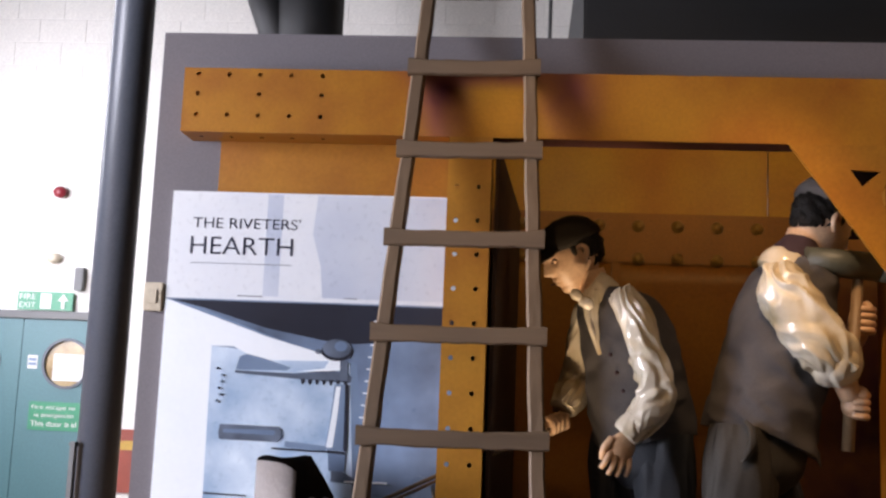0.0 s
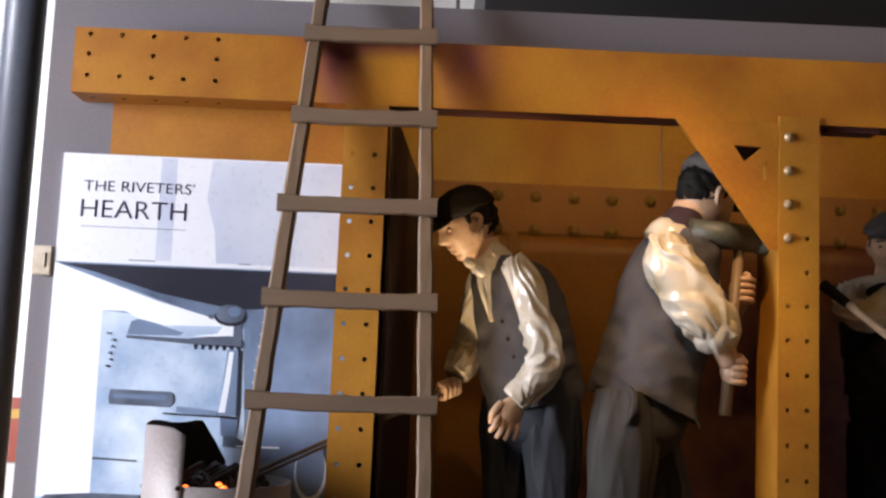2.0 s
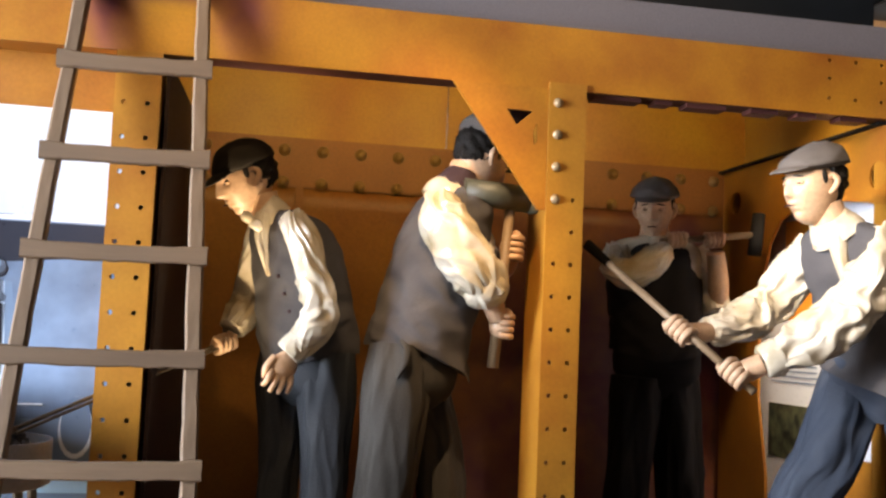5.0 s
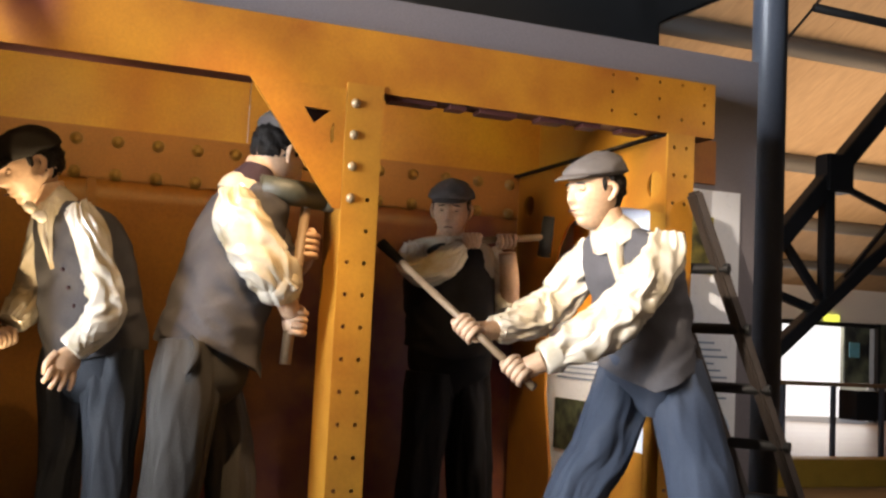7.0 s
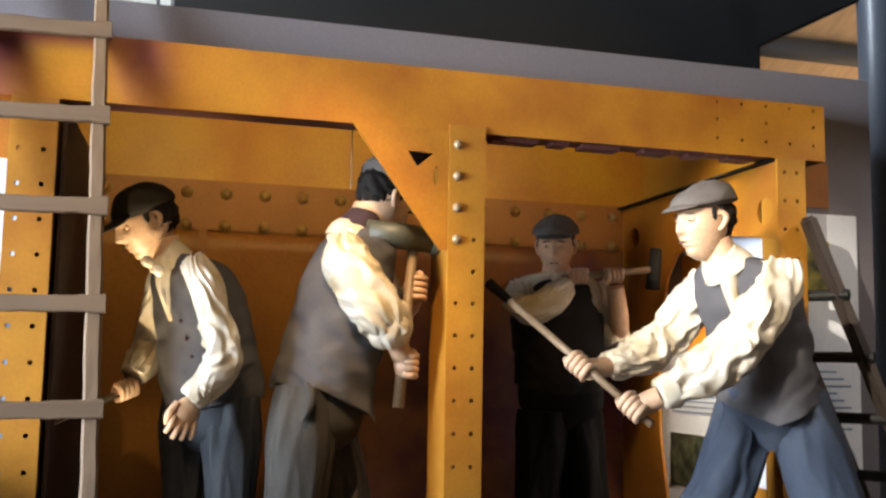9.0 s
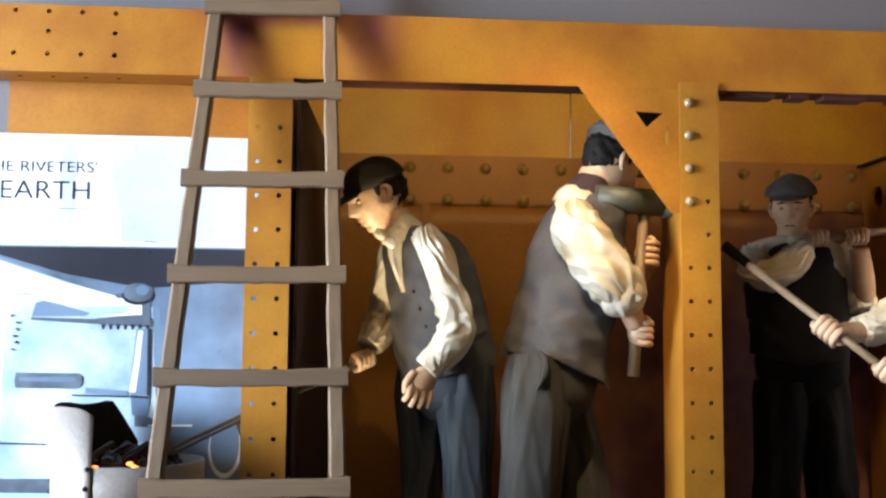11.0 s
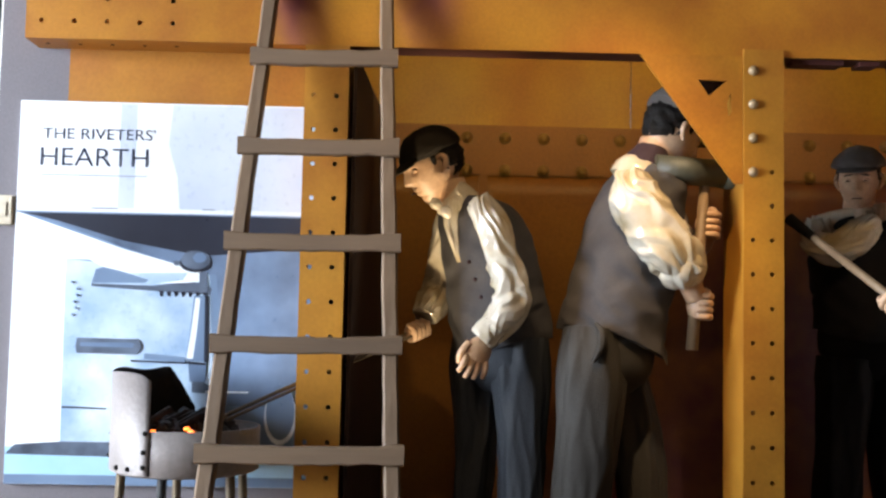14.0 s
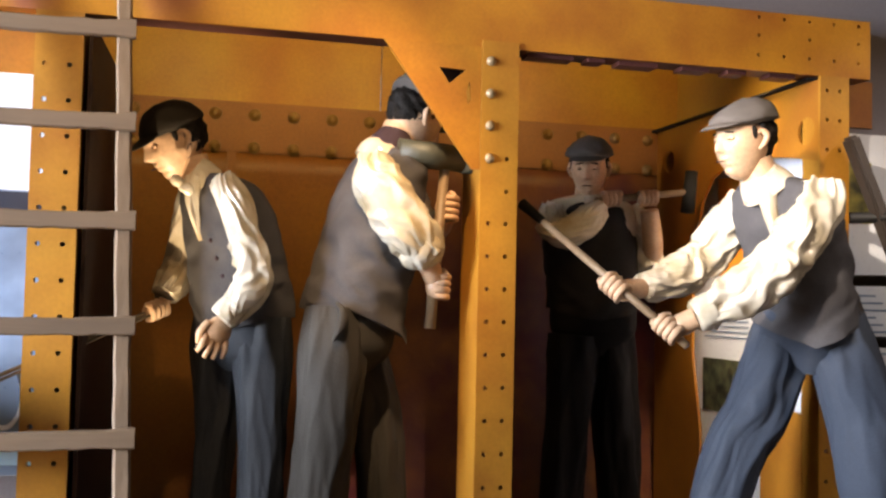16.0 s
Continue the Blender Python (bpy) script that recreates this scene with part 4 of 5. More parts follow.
def limb(bm, rows, index, fold=0.0, seed=0, seg=22, steps=9, along=5.5, round_=0.95, twist=3.2, gather=(0.55, 1.0)):
    """A limb through rows of (x, y, z, radius); fold: the depth of the cloth's creases; gather: where along it the cloth bunches up."""
    path = smooth_path(rows, steps)
    rings = []
    side, last, run = None, None, 0.0
    for i, row in enumerate(path):
        here = Vector(row[:3])
        ahead = Vector(path[min(i + 1, len(path) - 1)][:3]) - Vector(path[max(i - 1, 0)][:3])
        ahead.normalize()
        run += (here - last).length if last else 0.0
        last = here
        share = i / (len(path) - 1)
        if side is None:
            side = ahead.orthogonal().normalized()
        side = (side - ahead * side.dot(ahead)).normalized()
        other = ahead.cross(side)
        bunch = max(0.0, 1.0 - abs(share - gather[0]) / 0.22) + 0.9 * max(0.0, 1.0 - abs(share - gather[1]) / 0.26)
        ring = []
        for k in range(seg):
            a = 2 * math.pi * k / seg
            out = side * math.cos(a) + other * math.sin(a)
            r = row[3]
            if fold:
                warp = noise.noise(Vector((run * 9, math.cos(a) * 1.1, math.sin(a) * 1.1 + seed * 1.7))) * min(1.0, along / 5.5) ** 2
                t1, t2 = a + run * twist + 1.3 * warp, a - run * twist * 1.6 + 0.8 * warp
                n1 = noise.noise(Vector((run * along * 0.55, math.cos(t1) * round_, math.sin(t1) * round_ + seed)))
                n2 = noise.noise(Vector((run * along + n1, math.cos(t2) * round_ * 1.6, math.sin(t2) * round_ * 1.6 + seed + 9)))
                n3 = noise.noise(Vector((run * along * 3.4 + 1.5 * warp, math.cos(a) * 0.9, math.sin(a) * 0.9 + seed + 21)))
                n4 = noise.noise(Vector((run * along * 1.8, math.cos(t1) * round_ * 2.6, math.sin(t1) * round_ * 2.6 + seed + 33)))
                r += fold * (1.15 * crease(n1, 0.0009) + 0.42 * crease(n2, 0.0012) + 0.30 * crease(n4, 0.0010) + 0.65 * bunch * crease(n3, 0.0015))
            ring.append(bm.verts.new(here + out * r))
        rings.append(ring)
    skin_rings(bm, rings, index)


def trunk(bm, rows, forward, index, fold=0.0, seed=0, seg=96, steps=16, hem=0.0, peak=0.0):
    """A trunk through rows of (x, y, z, half width, half depth), for a body that faces forward; hem: how far its lower edge dips to a point, peak radians round from the front."""
    fwd = Vector(forward).normalized()
    side = Vector((-fwd.y, fwd.x, 0)).normalized()
    rings = []
    path = smooth_path(rows, steps)
    for i, row in enumerate(path):
        here = Vector(row[:3])
        low = max(0.0, i / (len(path) - 1) - 0.55) / 0.45
        ring = []
        for k in range(seg):
            a = 2 * math.pi * k / seg
            c, s = math.cos(a), math.sin(a)
            c, s = math.copysign(abs(c) ** 0.85, c), math.copysign(abs(s) ** 0.85, s)
            out = side * c * row[3] + fwd * s * row[4]
            p = here + out
            if fold:
                n1 = noise.noise(Vector((p.x * 8 + p.z * 7, p.y * 8 - p.z * 5, p.z * 5 + seed)))
                n2 = noise.noise(Vector((p.x * 13 - p.z * 9, p.y * 13, p.z * 17 + seed + 5)))
                p += out.normalized() * fold * (0.5 * n2 + (0.35 + 0.65 * low) * crease(n1, 0.002) + 0.5 * low * crease(n2, 0.002))
            if hem:
                p.z -= hem * low * max(0.0, 1.0 - abs(a - math.pi / 2 - peak) / 1.5)
            ring.append(bm.verts.new(p))
        rings.append(ring)
    skin_rings(bm, rings, index)


def blob(bm, centre, radii, index, turn=None, shape=None, seg=22, rings=14):
    made = bmesh.ops.create_uvsphere(bm, u_segments=seg, v_segments=rings, radius=1.0)["verts"]
    if shape:
        for v in made:
            v.co = shape(v.co.copy())
    bmesh.ops.transform(bm, matrix=Matrix.Translation(centre) @ (turn or Matrix()) @ Matrix.Diagonal((*radii, 1)), verts=made)
    for f in {f for v in made for f in v.link_faces}:
        f.material_index, f.smooth = index, True


def head(bm, centre, forward, hat, size=1.0, up=(0, 0, 1)):
    """A head with features, hair and headgear; in its own axes x is its side, y ahead and z up."""
    y = Vector(forward).normalized()
    x = y.cross(Vector(up)).normalized()
    z = x.cross(y)
    turn = Matrix((x, y, z)).transposed().to_4x4()
    c = Vector(centre)

    def at(a, b, d):
        return c + turn.to_3x3() @ (Vector((a, b, d)) * size)

    def hump(a, b, wide):
        return math.exp(-((a - b) / wide) ** 2)

    def face(v):
        w = v.copy()
        if v.z < 0:
            w.x *= 1 + 0.26 * v.z
            w.y = v.y * (1 + 0.10 * v.z) + 0.12 * (-v.z)
        if v.y > 0.1:
            px, pz = w.x * 0.074, v.z * 0.118
            up = 0.0045 * hump(pz, 0.024, 0.009) * hump(px, 0, 0.05)
            up -= 0.010 * hump(abs(px), 0.031, 0.015) * hump(pz, 0.009, 0.011)
            slope = min(1.0, max(0.0, (0.024 - pz) / 0.052))
            below = 1.0 if pz > -0.028 else hump(pz, -0.028, 0.007)
            up += (0.005 + 0.020 * slope) * below * hump(px, 0, 0.0085 + 0.005 * slope) * (pz < 0.03)
            up += 0.004 * hump(abs(px), 0.040, 0.016) * hump(pz, -0.022, 0.018)
            up += 0.0055 * hump(pz, -0.054, 0.006) * hump(px, 0, 0.022) - 0.005 * hump(pz, -0.0605, 0.003) * hump(px, 0, 0.024)
            up += 0.0055 * hump(pz, -0.068, 0.006) * hump(px, 0, 0.020) - 0.003 * hump(pz, -0.079, 0.006)
            up += 0.010 * hump(pz, -0.099, 0.013) * hump(px, 0, 0.024)
            w.y += up / 0.094
        return w

    s = size
    blob(bm, at(0, 0, 0), (0.074 * s, 0.094 * s, 0.118 * s), 3, turn, face, 104, 84)
    for k in (-1, 1):
        blob(bm, at(0.031 * k, 0.077, 0.009), (0.0135 * s, 0.009 * s, 0.0085 * s), 3, turn, None, 14, 10)
        blob(bm, at(0.031 * k, 0.0855, 0.006), (0.010 * s, 0.0018 * s, 0.0020 * s), 4, turn @ pose(0, 0, 0, 0, 0, -16 * k), None, 12, 6)
        blob(bm, at(0.031 * k, 0.086, 0.028), (0.019 * s, 0.004 * s, 0.0032 * s), 4, turn @ pose(0, 0, 0, 0, 7 * k, -18 * k), None, 12, 6)
        blob(bm, at(0.009 * k, 0.0985, -0.0605), (0.012 * s, 0.003 * s, 0.0022 * s), 7, turn @ pose(0, 0, 0, 0, 5 * k, -12 * k), None, 12, 6)
        limb(bm, [(*at(0.071 * k, 0.002, -0.026), 0.006 * s), (*at(0.078 * k, -0.012, -0.010), 0.009 * s), (*at(0.082 * k, -0.020, 0.014), 0.010 * s), (*at(0.076 * k, -0.006, 0.030), 0.008 * s), (*at(0.072 * k, 0.006, 0.020), 0.005 * s)], 3, seg=10, steps=4)

    def mop(v):
        w = v * (1 + 0.10 * noise.noise(v * 3.0 + Vector(centre)) + 0.13 * noise.noise(Vector((v.x * 7, v.y * 7, v.z * 4))))
        if v.y > 0.15 and v.z < 0.35:
            w.y = 0.15 - 0.3 * (0.35 - v.z)
        if v.z < -0.75:
            w.z = -0.75
        if v.z < 0:
            w.x *= 1 + 0.18 * v.z
        return w

    blob(bm, at(0, -0.018, 0.022), (0.082 * s, 0.097 * s, 0.090 * s), 4, turn, mop, 56, 40)
    for k in (-1, 1):
        blob(bm, at(0.066 * k, 0.016, 0.022), (0.010 * s, 0.012 * s, 0.026 * s), 4, turn, None, 12, 8)

    def crown(v):
        w = v * (1 + 0.06 * noise.noise(v * 2.4 + Vector(centre)) + 0.03 * noise.noise(v * 6.0))
        if v.z < 0:
            w.z = 0.30 * v.z
            w.x *= 1 + 0.10 * v.z
            w.y *= 1 + 0.10 * v.z
        elif hat == "flat":
            w.z *= 1 - 0.34 * v.y
            w.z += 0.05 * crease(v.x * 0.5, 0.01) * (v.y < 0.5)
        return w

    def peak(v):
        w = v.copy()
        w.z -= 0.9 * v.x * v.x
        return w

    if hat == "flat":
        blob(bm, at(0, -0.006, 0.066), (0.097 * s, 0.118 * s, 0.070 * s), 5, turn @ pose(0, 0, 0, -7, 0, 0), crown, 48, 30)
        blob(bm, at(0, 0.088, 0.056), (0.072 * s, 0.060 * s, 0.009 * s), 5, turn @ pose(0, 0, 0, -18, 0, 0), peak, 32, 12)
        blob(bm, at(0, -0.01, 0.138), (0.011 * s, 0.011 * s, 0.005 * s), 5, turn)
    else:
        blob(bm, at(0, -0.010, 0.050), (0.093 * s, 0.112 * s, 0.086 * s), 5, turn @ pose(0, 0, 0, -4, 0, 0), crown, 48, 30)
        blob(bm, at(0, 0.092, 0.038), (0.074 * s, 0.060 * s, 0.010 * s), 5, turn @ pose(0, 0, 0, -22, 0, 0), peak, 32, 12)


def fist(bm, centre, along, out, size=1.0):
    """A hand closed round a bar that runs along; its knuckles face out."""
    a = Vector(along).normalized()
    o = (Vector(out) - a * Vector(out).dot(a)).normalized()
    s = a.cross(o)
    c = Vector(centre)
    turn = Matrix((a, o, s)).transposed().to_4x4()
    blob(bm, c, (0.042 * size, 0.034 * size, 0.030 * size), 3, turn, None, 18, 12)
    for k in range(4):
        b = c + a * (0.030 - 0.020 * k) * size
        limb(bm, [(*(b + s * 0.026 * size), 0.010 * size), (*(b + o * 0.032 * size + s * 0.014 * size), 0.0105 * size), (*(b + o * 0.030 * size - s * 0.020 * size), 0.010 * size), (*(b - s * 0.028 * size), 0.008 * size)], 3, seg=10, steps=3)
    limb(bm, [(*(c + a * 0.03 * size), 0.011 * size), (*(c + a * 0.045 * size + o * 0.02 * size - s * 0.015 * size), 0.010 * size), (*(c + a * 0.03 * size + o * 0.035 * size - s * 0.02 * size), 0.008 * size)], 3, seg=10, steps=3)


def open_hand(bm, wrist, tip, flat, size=1.0):
    """A hanging hand from wrist to fingertips, with its back facing flat."""
    w, t = Vector(wrist), Vector(tip)
    a = (t - w).normalized()
    n = (Vector(flat) - a * Vector(flat).dot(a)).normalized()
    s = a.cross(n)
    ln = (t - w).length
    turn = Matrix((s, a, n)).transposed().to_4x4()
    blob(bm, w + a * ln * 0.32, (0.040 * size, ln * 0.34, 0.018 * size), 3, turn, None, 18, 12)
    for k in range(4):
        b = w + a * ln * 0.5 + s * (0.030 - 0.020 * k) * size
        e = t + s * (0.040 - 0.026 * k) * size - a * abs(k - 1.3) * 0.010
        limb(bm, [(*b, 0.0105 * size), (*((b + e) / 2 + n * 0.010), 0.0095 * size), (*e, 0.0065 * size)], 3, seg=10, steps=4)
    b = w + a * ln * 0.22 + s * 0.034 * size
    limb(bm, [(*b, 0.013 * size), (*(b + a * ln * 0.28 + s * 0.016), 0.011 * size), (*(b + a * ln * 0.50 + s * 0.008 - n * 0.008), 0.007 * size)], 3, seg=10, steps=4)


def mannequin(label, build, trousers=M_TROUSER, hat=M_CAP, vest=M_VEST):
    bm = B()
    build(bm)
    ob = new("mannequin", mesh_of(bm, "mannequin", [M_SHIRT, vest, trousers, M_SKIN, M_HAIR, hat, M_SHOE, M_SCARF]))
    return tagged(ob, label, "mannequin", "shipyard mannequins")


def shoe(bm, ankle, way):
    d = Vector((way[0], way[1], 0)).normalized()
    turn = Matrix((Vector((d.y, -d.x, 0)), d, Vector((0, 0, 1)))).transposed().to_4x4()
    blob(bm, (ankle[0] + d.x * 0.06, ankle[1] + d.y * 0.06, STAGE + 0.042), (0.045, 0.14, 0.043), 6, turn)


def stooping(bm):
    fwd = (-0.80, -0.55, 0)
    head(bm, (0.352, 3.165, 1.972), (-0.86, -0.30, -0.38), "round", 0.98, (-0.30, -0.1, 1))
    limb(bm, [(0.405, 3.17, 1.925, 0.052), (0.425, 3.17, 1.875, 0.054), (0.46, 3.17, 1.82, 0.070)], 3)
    limb(bm, [(0.404, 3.155, 1.885, 0.058), (0.425, 3.16, 1.868, 0.066), (0.445, 3.165, 1.845, 0.074)], 0, 0.004, 1, 40, 8)
    # knotted neckerchief
    blob(bm, (0.382, 3.072, 1.822), (0.015, 0.012, 0.015), 0)
    limb(bm, [(0.378, 3.070, 1.832, 0.010), (0.360, 3.062, 1.842, 0.018), (0.345, 3.060, 1.850, 0.010)], 0, 0.004, 3, 20, 6)
    limb(bm, [(0.380, 3.070, 1.830, 0.010), (0.396, 3.058, 1.816, 0.019), (0.408, 3.055, 1.800, 0.008)], 0, 0.004, 4, 20, 6)
    # strip of shirt front between the edges of the waistcoat
    limb(bm, [(0.415, 3.115, 1.862, 0.026), (0.412, 3.108, 1.80, 0.026), (0.425, 3.105, 1.72, 0.020), (0.440, 3.105, 1.66, 0.008)], 0, 0.006, 8, 40, 12)
    trunk(bm, [(0.474, 3.175, 1.876, 0.075, 0.055), (0.500, 3.18, 1.832, 0.150, 0.096), (0.534, 3.185, 1.72, 0.170, 0.128), (0.562, 3.19, 1.58, 0.168, 0.142), (0.582, 3.195, 1.48, 0.170, 0.148), (0.588, 3.195, 1.425, 0.172, 0.150)], fwd, 1, 0.016, 4, hem=0.06)
    trunk(bm, [(0.575, 3.19, 1.46, 0.150, 0.115), (0.575, 3.19, 1.38, 0.155, 0.118), (0.594, 3.19, 1.30, 0.150, 0.110), (0.590, 3.18, 1.25, 0.06, 0.05)], fwd, 2, 0.006, 5)
    limb(bm, [(0.640, 3.125, 1.42, 0.092), (0.642, 3.115, 1.30, 0.094), (0.650, 3.10, 1.10, 0.084), (0.652, 3.10, 0.88, 0.076), (0.660, 3.12, 0.44, 0.066)], 2, 0.011, 6, 96, 28, 2.0, 1.15, 1.1, (9, 9))
    limb(bm, [(0.520, 3.235, 1.42, 0.086), (0.505, 3.24, 1.30, 0.088), (0.508, 3.26, 1.10, 0.076), (0.500, 3.27, 0.88, 0.070), (0.495, 3.29, 0.44, 0.062)], 2, 0.011, 7, 96, 28, 2.0, 1.15, -1.1, (9, 9))
    shoe(bm, (0.69, 3.12), (-0.8, -0.5))
    shoe(bm, (0.49, 3.29), (-0.8, -0.4))
    for n in range(5):
        blob(bm, (0.470 + 0.020 * n, 3.062 - 0.004 * n, 1.66 - 0.055 * n), (0.006, 0.006, 0.006), 7)
    # the near arm hangs, the far arm reaches for the tongs
    limb(bm, [(0.505, 3.060, 1.850, 0.040), (0.528, 3.020, 1.790, 0.053), (0.562, 2.995, 1.690, 0.054), (0.592, 2.980, 1.590, 0.057), (0.590, 2.968, 1.520, 0.058), (0.556, 2.955, 1.468, 0.052), (0.526, 2.950, 1.440, 0.042)], 0, 0.013, 11, 96, 22)
    limb(bm, [(0.545, 2.952, 1.458, 0.046), (0.518, 2.950, 1.430, 0.047), (0.507, 2.950, 1.418, 0.041)], 0, 0.006, 12, 40, 10)
    open_hand(bm, (0.512, 2.950, 1.425), (0.470, 2.940, 1.298), (0.35, -0.9, 0.1), 1.05)
    limb(bm, [(0.430, 3.265, 1.815, 0.058), (0.400, 3.30, 1.70, 0.056), (0.384, 3.31, 1.590, 0.054), (0.358, 3.27, 1.525, 0.054), (0.335, 3.245, 1.485, 0.044)], 0, 0.013, 13, 96, 22)
    fist(bm, (0.306, 3.222, 1.440), (0.6, 0.5, 0.25), (-0.3, -0.8, -0.3), 0.95)


mannequin("mannequin in round dark hat and grey waistcoat stooping over tongs", stooping, M_TROUSER_DARK, M_CAP_DARK)


def holding(bm):
    fwd = (0.86, 0.42, 0)
    head(bm, (1.122, 3.10, 2.084), (0.84, 0.34, -0.42), "flat", 0.98, (0.25, 0.1, 1))
    limb(bm, [(1.075, 3.10, 2.06, 0.058), (1.055, 3.10, 2.00, 0.064), (1.03, 3.10, 1.94, 0.085)], 3)
    limb(bm, [(1.062, 3.095, 2.030, 0.060), (1.050, 3.09, 2.000, 0.074), (1.038, 3.09, 1.975, 0.082)], 7, 0.004, 3)
    limb(bm, [(1.050, 3.09, 1.985, 0.070), (1.030, 3.09, 1.955, 0.096), (1.010, 3.09, 1.92, 0.10)], 0, 0.004, 3)
    trunk(bm, [(1.045, 3.105, 1.985, 0.09, 0.06), (1.035, 3.105, 1.935, 0.160, 0.095), (1.002, 3.105, 1.82, 0.178, 0.124), (0.972, 3.105, 1.66, 0.182, 0.142), (0.944, 3.105, 1.54, 0.178, 0.146), (0.930, 3.105, 1.455, 0.180, 0.150)], fwd, 1, 0.020, 4, hem=0.11, peak=0.8)
    trunk(bm, [(0.932, 3.105, 1.50, 0.150, 0.118), (0.922, 3.105, 1.42, 0.162, 0.128), (0.918, 3.105, 1.32, 0.150, 0.115), (0.94, 3.10, 1.26, 0.06, 0.05)], fwd, 2, 0.006, 5)
    limb(bm, [(0.865, 3.03, 1.45, 0.100), (0.850, 3.01, 1.30, 0.108), (0.842, 3.00, 1.12, 0.104), (0.822, 3.00, 0.88, 0.094), (0.80, 3.00, 0.44, 0.080)], 2, 0.011, 6, 96, 28, 2.0, 1.15, 1.1, (9, 9))
    limb(bm, [(0.940, 3.17, 1.45, 0.090), (0.965, 3.18, 1.30, 0.100), (1.015, 3.19, 1.12, 0.094), (1.050, 3.20, 0.88, 0.088), (1.08, 3.22, 0.44, 0.080)], 2, 0.011, 7, 96, 28, 2.0, 1.15, -1.1, (9, 9))
    limb(bm, [(0.850, 2.925, 1.475, 0.008), (0.866, 2.900, 1.445, 0.013), (0.858, 2.893, 1.40, 0.013), (0.838, 2.900, 1.36, 0.006)], 2, 0.003, 3)
    shoe(bm, (0.83, 3.0), (0.8, 0.4))
    shoe(bm, (1.08, 3.22), (0.8, 0.4))
    limb(bm, [(0.958, 2.990, 1.935, 0.050), (0.966, 2.960, 1.870, 0.078), (1.006, 2.930, 1.790, 0.086), (1.060, 2.920, 1.715, 0.082), (1.108, 2.930, 1.672, 0.074), (1.136, 2.950, 1.648, 0.060)], 0, 0.017, 21, 110, 24, gather=(0.75, 1.0))
    limb(bm, [(1.088, 2.935, 1.690, 0.062), (1.108, 2.940, 1.662, 0.074), (1.122, 2.948, 1.632, 0.070), (1.134, 2.958, 1.606, 0.050)], 0, 0.012, 22, 80, 16)
    limb(bm, [(1.135, 2.965, 1.625, 0.036), (1.172, 2.993, 1.560, 0.033)], 3)
    fist(bm, (1.180, 2.998, 1.535), (0.07, 0.03, 1), (0.9, -0.35, 0), 1.05)
    limb(bm, [(1.12, 3.27, 1.91, 0.062), (1.18, 3.33, 1.80, 0.060), (1.235, 3.28, 1.72, 0.050)], 0, 0.012, 23)
    limb(bm, [(1.235, 3.28, 1.72, 0.040), (1.235, 3.18, 1.745, 0.040), (1.228, 3.08, 1.775, 0.034)], 3)
    fist(bm, (1.215, 3.035, 1.790), (0.07, 0.03, 1), (0.8, -0.5, 0.1), 1.05)


mannequin("mannequin in flat cap and grey waistcoat holding up a heavy mallet", holding, M_TROUSER_BROWN, M_CAP)
mallet = thing("mallet", "large dark olive mallet with a wooden handle", "mallet", (1.2, 3.02, 1.9))
bm = B()
rod(bm, (1.045, 2.995, 1.962), (1.262, 3.01, 1.950), 0.043, 0.043, 22)
rod(bm, (1.262, 3.01, 1.950), (1.34, 3.02, 1.946), 0.046, 0.043, 22)
part("mallet_head", bm, M_MALLET, mallet, "dark olive painted head", True)
part("handle", rod(B(), (1.162, 3.0, 1.399), (1.205, 3.015, 1.93), 0.019, 0.016), M_HANDLE, mallet, "worn wooden handle", True)


